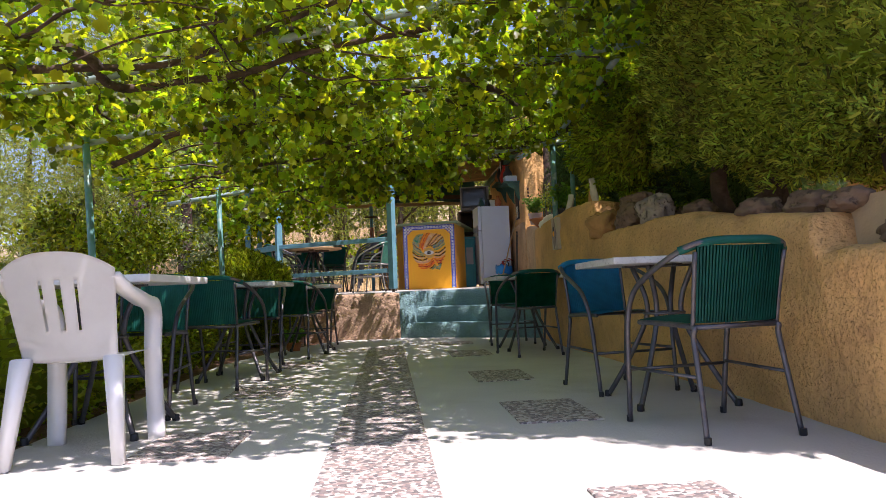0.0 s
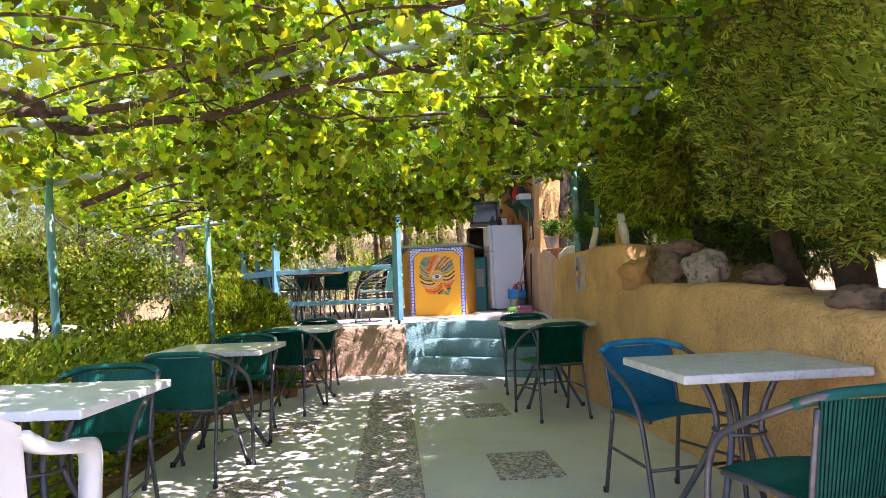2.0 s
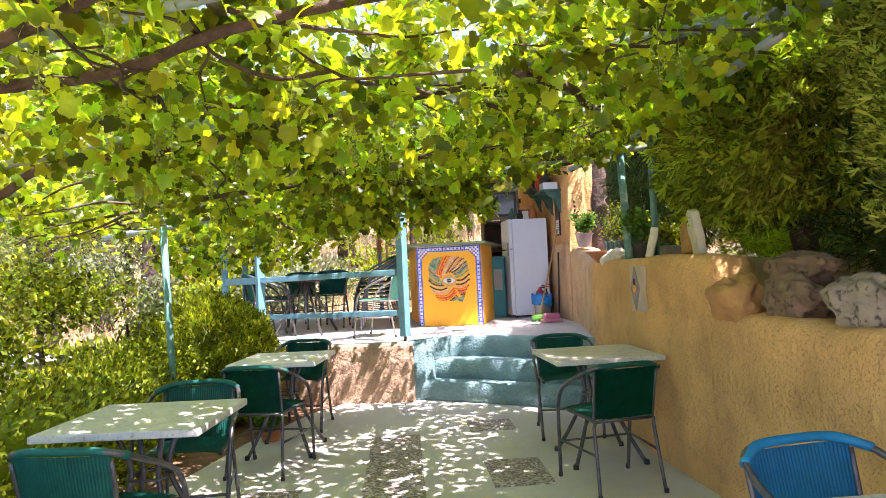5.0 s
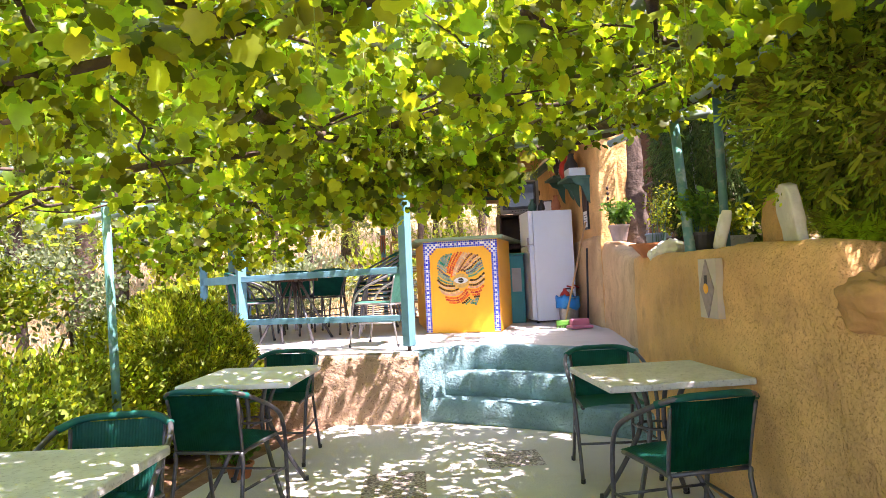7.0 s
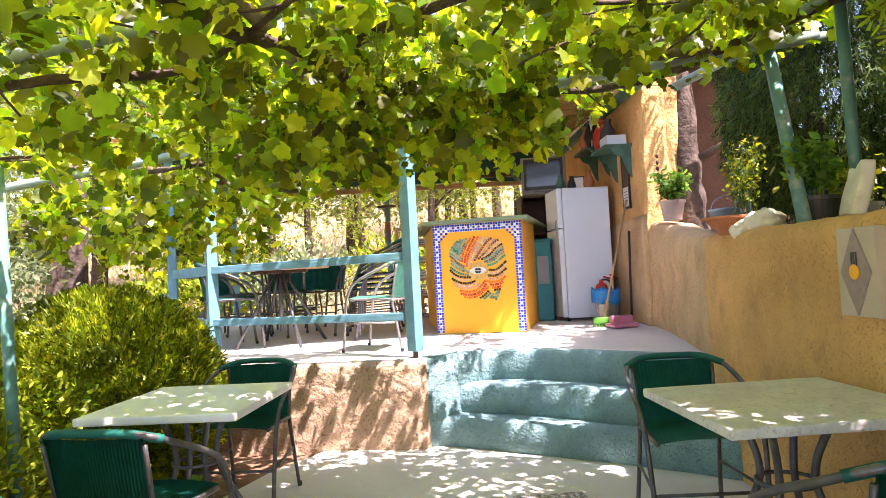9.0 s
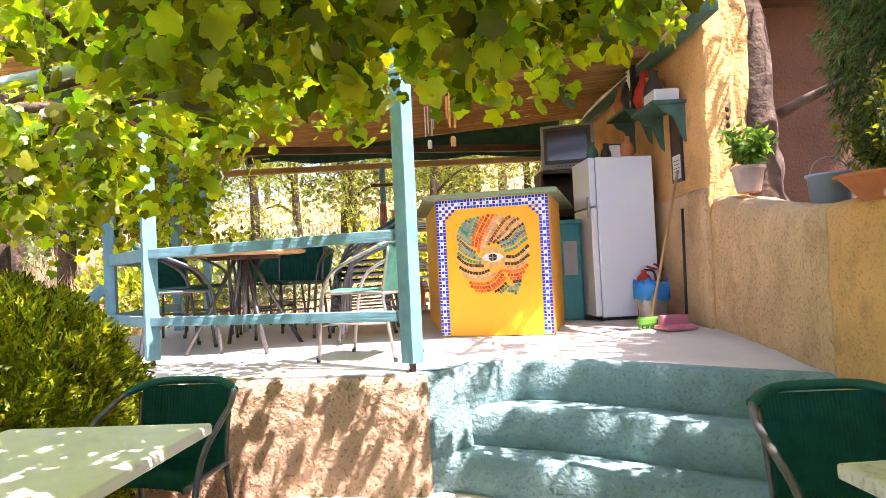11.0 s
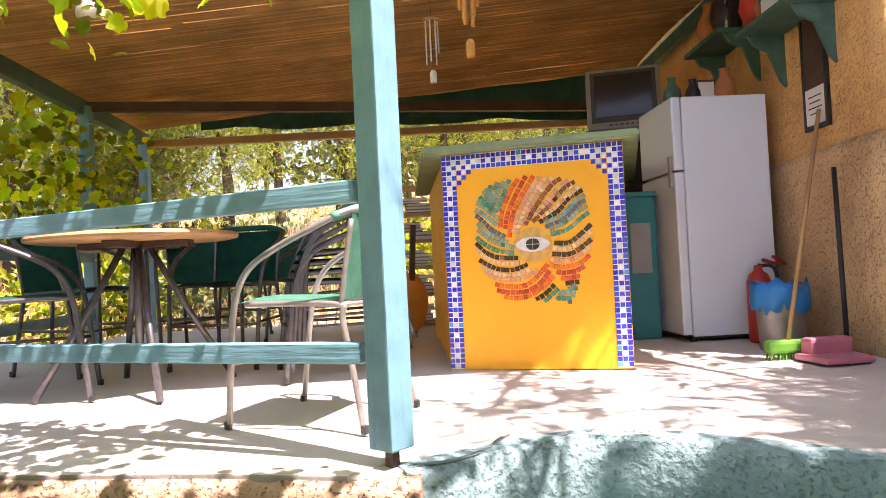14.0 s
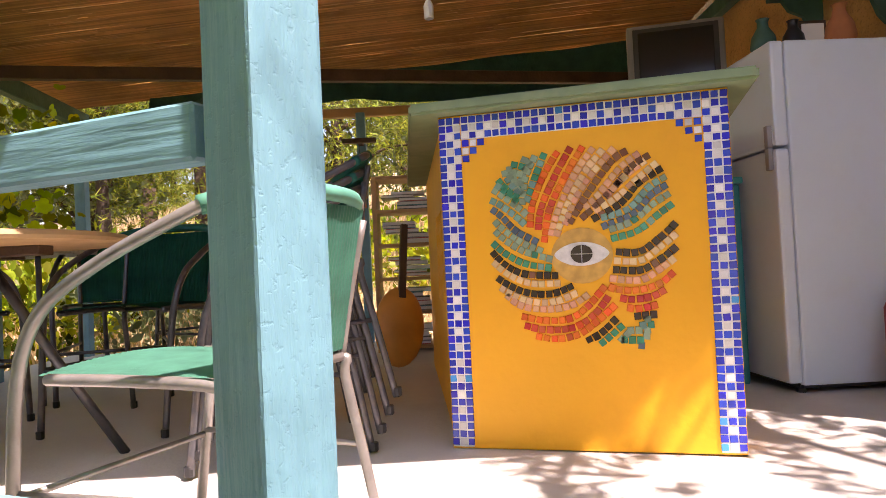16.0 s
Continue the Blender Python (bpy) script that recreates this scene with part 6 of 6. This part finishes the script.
# ---- lower garden to the west ----
awn = thing("white_canopy", "white sloping canvas canopy on the lower level", "canopy")
bm = bmesh.new()
for a in range(9):
    for b in range(7):
        bm.verts.new((-6.6 + 3.4 * a / 8, 5.0 + 1.9 * b / 6, 1.12 - 0.36 * (a / 8) + 0.04 * math.sin(a * 0.9) * math.sin(b)))
bm.verts.ensure_lookup_table()
for a in range(8):
    for b in range(6):
        i = a * 7 + b
        bm.faces.new((bm.verts[i], bm.verts[i + 7], bm.verts[i + 8], bm.verts[i + 1]))
bmesh.ops.solidify(bm, geom=bm.faces[:], thickness=0.02)
part("cloth", bm, M["plastic_white"], awn, smooth=True)
for x, y, z in ((-6.5, 5.1, 1.1), (-3.3, 5.1, 0.77), (-6.5, 6.8, 1.1), (-3.3, 6.8, 0.77)):
    part("pole", tube([(x, y, ground_z(x, y) - 0.1), (x, y, z)], 0.03, 8), M["pipe"], awn, smooth=True)
solo("low_white_wall", box((-6.2, 9.6, 0.05), (4.6, 0.25, 0.6), bevel=0.02), M["plastic_white"], "low whitewashed garden wall", "wall", kind="structure")

# ---- mosaic on the counter front ----
GLASS = {"green": (0.03, 0.24, 0.14), "sage": (0.24, 0.33, 0.22), "teal": (0.16, 0.31, 0.26), "slate": (0.08, 0.12, 0.16), "black": (0.030, 0.018, 0.010), "cream": (0.75, 0.50, 0.26),
         "peach": (0.72, 0.36, 0.20), "orange": (0.78, 0.14, 0.02), "red": (0.55, 0.06, 0.03), "brown": (0.20, 0.08, 0.04), "blue": (0.02, 0.04, 0.50), "white": (0.78, 0.74, 0.72), "sky": (0.03, 0.30, 0.75)}
TILES = {}


def chip():
    """A unit glass tile with bevelled front edges, facing -y."""
    bm = bmesh.new()
    back = [bm.verts.new((x, 0.003, z)) for x, z in ((-0.5, -0.5), (0.5, -0.5), (0.5, 0.5), (-0.5, 0.5))]
    mid = [bm.verts.new((v.co.x, -0.001, v.co.z)) for v in back]
    top = [bm.verts.new((v.co.x * 0.86, -0.003, v.co.z * 0.86)) for v in back]
    for a, b_ in ((back, mid), (mid, top)):
        for i in range(4):
            bm.faces.new((a[i], a[(i + 1) % 4], b_[(i + 1) % 4], b_[i]))
    bm.faces.new(top)
    bmesh.ops.recalc_face_normals(bm, faces=bm.faces)
    return bm


for key_, rgb in GLASS.items():
    m_ = mat(key_ + "_glass_tile", rgb, 0.25, var=0.15, scale=60, rand=0.22, hue=0.012, spec=0.5)
    TILES[key_] = finish("tile", chip(), m_)
trs = random.Random(12)


def tile(col, u, v, size, turn=0.0, name="mosaic_tile", w=1.0, tall=1.0):
    ob = new(name, TILES[col])
    ob.parent = bar
    s = size * trs.uniform(0.93, 1.04)
    ob.matrix_local = Matrix.Translation((u, -0.0015, v)) @ Matrix.Rotation(-turn + trs.uniform(-0.06, 0.06), 4, "Y") @ Matrix.Diagonal((s * w, 1, s * tall * trs.uniform(0.92, 1.03), 1))


def stroke(col, *pts):
    """Lay a row of tiles along a curve on the counter front."""
    if len(pts) == 2:
        pts = (pts[0], ((pts[0][0] + pts[1][0]) / 2, (pts[0][1] + pts[1][1]) / 2), pts[1])
    p = smooth_path([(u, 0, v) for u, v in pts], 24)
    step_, gap = 0.0232, 0.0
    for a, b in zip(p, p[1:]):
        gap += (b - a).length
        if gap >= step_:
            gap -= step_
            d = b - a
            c = col
            if trs.random() < 0.10:
                c = {"sage": "green", "green": "teal", "teal": "sage", "orange": "red", "red": "orange", "peach": "cream", "cream": "peach", "black": "brown"}.get(col, col)
            tile(c, b.x, b.z, 0.0200, math.atan2(d.z, d.x), tall=1.10)


stroke("green", (0.341, 0.924), (0.302, 0.838), (0.275, 0.770))
stroke("sage", (0.314, 0.919), (0.274, 0.841), (0.259, 0.763))
stroke("sage", (0.282, 0.918), (0.255, 0.850), (0.248, 0.796))
stroke("sage", (0.246, 0.906), (0.235, 0.844), (0.264, 0.787))
stroke("teal", (0.204, 0.882), (0.218, 0.837), (0.252, 0.787))
stroke("green", (0.178, 0.853), (0.201, 0.819), (0.243, 0.780))
stroke("sage", (0.156, 0.819), (0.199, 0.788), (0.246, 0.748), (0.277, 0.719))
stroke("teal", (0.146, 0.784), (0.190, 0.760), (0.237, 0.721), (0.271, 0.687))
stroke("slate", (0.149, 0.760), (0.196, 0.720), (0.238, 0.674), (0.308, 0.634))
stroke("sage", (0.159, 0.723), (0.194, 0.685), (0.249, 0.641), (0.311, 0.610))
stroke("sage", (0.158, 0.691), (0.197, 0.652), (0.255, 0.613), (0.334, 0.585))
stroke("green", (0.148, 0.655), (0.198, 0.608), (0.261, 0.573), (0.348, 0.554))
stroke("black", (0.146, 0.627), (0.197, 0.572), (0.260, 0.541), (0.367, 0.532))
stroke("cream", (0.148, 0.595), (0.203, 0.544), (0.275, 0.512), (0.362, 0.509))
stroke("black", (0.158, 0.543), (0.202, 0.510), (0.265, 0.483), (0.337, 0.478), (0.404, 0.501))
stroke("cream", (0.165, 0.513), (0.208, 0.483), (0.272, 0.456), (0.344, 0.454), (0.415, 0.479))
stroke("peach", (0.184, 0.488), (0.239, 0.445), (0.311, 0.431), (0.390, 0.440), (0.454, 0.477))
stroke("orange", (0.225, 0.415), (0.309, 0.397), (0.388, 0.401), (0.444, 0.438), (0.492, 0.491))
stroke("red", (0.232, 0.387), (0.308, 0.369), (0.395, 0.373), (0.459, 0.410), (0.507, 0.467))
stroke("orange", (0.267, 0.353), (0.338, 0.340), (0.410, 0.352), (0.465, 0.389), (0.521, 0.436))
stroke("black", (0.420, 0.327), (0.472, 0.351), (0.527, 0.400))
stroke("green", (0.462, 0.312), (0.510, 0.350), (0.545, 0.380))
stroke("sage", (0.520, 0.318), (0.555, 0.353))
stroke("orange", (0.493, 0.499), (0.537, 0.483), (0.597, 0.481), (0.656, 0.499), (0.697, 0.532))
stroke("red", (0.525, 0.463), (0.566, 0.453), (0.626, 0.459), (0.670, 0.480))
stroke("orange", (0.543, 0.433), (0.588, 0.425), (0.654, 0.438))
stroke("black", (0.561, 0.401), (0.639, 0.407))
stroke("green", (0.575, 0.373), (0.630, 0.378))
stroke("sage", (0.585, 0.346), (0.611, 0.344))
stroke("slate", (0.569, 0.319), (0.599, 0.315))
stroke("sage", (0.225, 0.893), (0.226, 0.845), (0.250, 0.800))
stroke("green", (0.168, 0.835), (0.205, 0.802), (0.245, 0.765))
stroke("sage", (0.300, 0.905), (0.266, 0.850), (0.255, 0.800))
stroke("peach", (0.645, 0.872), (0.580, 0.828), (0.515, 0.768))
stroke("sage", (0.590, 0.392), (0.632, 0.393))
stroke("sage", (0.540, 0.360), (0.615, 0.362))
stroke("green", (0.520, 0.335), (0.600, 0.331))
stroke("orange", (0.384, 0.924), (0.330, 0.844), (0.290, 0.753), (0.279, 0.683))
stroke("red", (0.423, 0.935), (0.361, 0.833), (0.317, 0.743), (0.302, 0.666))
stroke("orange", (0.461, 0.935), (0.392, 0.831), (0.341, 0.734), (0.320, 0.633))
stroke("peach", (0.491, 0.925), (0.422, 0.836), (0.368, 0.732), (0.341, 0.655))
stroke("cream", (0.520, 0.918), (0.453, 0.841), (0.396, 0.745), (0.361, 0.662))
stroke("peach", (0.554, 0.918), (0.484, 0.846), (0.423, 0.766), (0.381, 0.676))
stroke("brown", (0.593, 0.903), (0.537, 0.871), (0.466, 0.786), (0.405, 0.698))
stroke("peach", (0.626, 0.893), (0.558, 0.847), (0.488, 0.769), (0.441, 0.727))
stroke("brown", (0.658, 0.884), (0.595, 0.851), (0.526, 0.778), (0.432, 0.698))
stroke("cream", (0.675, 0.862), (0.609, 0.812), (0.540, 0.757), (0.479, 0.724))
stroke("black", (0.689, 0.843), (0.608, 0.797), (0.554, 0.741), (0.462, 0.694))
stroke("teal", (0.699, 0.818), (0.637, 0.782), (0.576, 0.723), (0.493, 0.700))
stroke("slate", (0.702, 0.793), (0.643, 0.761), (0.590, 0.708), (0.496, 0.673))
stroke("sage", (0.708, 0.768), (0.649, 0.734), (0.582, 0.685), (0.507, 0.661))
stroke("green", (0.713, 0.738), (0.663, 0.703), (0.596, 0.655), (0.517, 0.635))
stroke("black", (0.720, 0.684), (0.661, 0.632), (0.601, 0.594), (0.530, 0.596))
stroke("cream", (0.719, 0.651), (0.660, 0.605), (0.600, 0.567), (0.518, 0.571))
stroke("black", (0.718, 0.613), (0.659, 0.568), (0.599, 0.539), (0.517, 0.544))
stroke("peach", (0.709, 0.580), (0.658, 0.541), (0.598, 0.510), (0.509, 0.518))
# almond eye in the middle
part("eye_ground", prism([(0.432 + 0.092 * math.cos(a), 0.590 + 0.085 * math.sin(a)) for a in [2 * math.pi * k / 28 for k in range(28)]], 0, 0.003), M["top_sand"], bar, "sandy grout round the eye",
     m=Matrix.Rotation(radians(90), 4, "X"))
EYE_U, EYE_V = 0.432, 0.595


def disc(name, material, pts, depth, label):
    part(name, prism(pts, 0, depth), material, bar, label, m=Matrix.Rotation(radians(90), 4, "X"))


ALMOND = [(EYE_U + 0.082 * math.cos(a), EYE_V + 0.036 * math.sin(a) * (1 - 0.35 * abs(math.cos(a)) ** 3)) for a in [2 * math.pi * k / 32 for k in range(32)]]
disc("eye_white", TILES["white"].materials[0], ALMOND, 0.005, "white almond of the mosaic eye")
for sx_ in (-1, 1):
    for sz_ in (-1, 1):
        disc("pupil_tile", TILES["black"].materials[0], [(EYE_U + sx_ * 0.0015, EYE_V + sz_ * 0.0015)] + [(EYE_U + sx_ * (0.0015 + 0.031 * math.cos(a)), EYE_V + sz_ * (0.0015 + 0.026 * math.sin(a))) for a in (0, 0.4, 0.8, 1.2, 1.57)], 0.008, "")
# blue and white border, three tiles wide, with stepped corners
PITCH = CW / 35
for u_, v_, w_, h_ in ((1.5 * PITCH, CH / 2, 3 * PITCH - 0.008, CH - 0.012), (CW - 1.5 * PITCH, CH / 2, 3 * PITCH - 0.008, CH - 0.012), (CW / 2, CH - 1.5 * PITCH - 0.004, CW - 6 * PITCH, 3 * PITCH)):
    part("border_grout", box((u_, -0.0006, v_), (w_, 0.0032, h_)), M["paper"], bar, "pale grout of the border")
ROWS_ = int(CH / PITCH)
for r_ in range(ROWS_):
    v_ = CH - (r_ + 0.5) * PITCH - 0.004
    for c_ in range(35):
        side_d, top_d = min(c_, 34 - c_), r_
        corner = side_d + top_d < 9 and side_d < 7 and top_d < 7
        if not (side_d < 3 or top_d < 3 or corner):
            continue
        near = side_d if side_d < 3 else top_d
        if corner and side_d > 0 and top_d > 0:
            col_ = "white" if (side_d + top_d) % 2 else "blue"
        elif near == 1 and (r_ if side_d < 3 else c_) % 2:
            col_ = "white"
        else:
            col_ = "blue"
        if col_ == "blue" and trs.random() < 0.03:
            col_ = "sky"
        tile(col_, (c_ + 0.5) * PITCH, v_, PITCH * 0.85, 0, "border_tile")
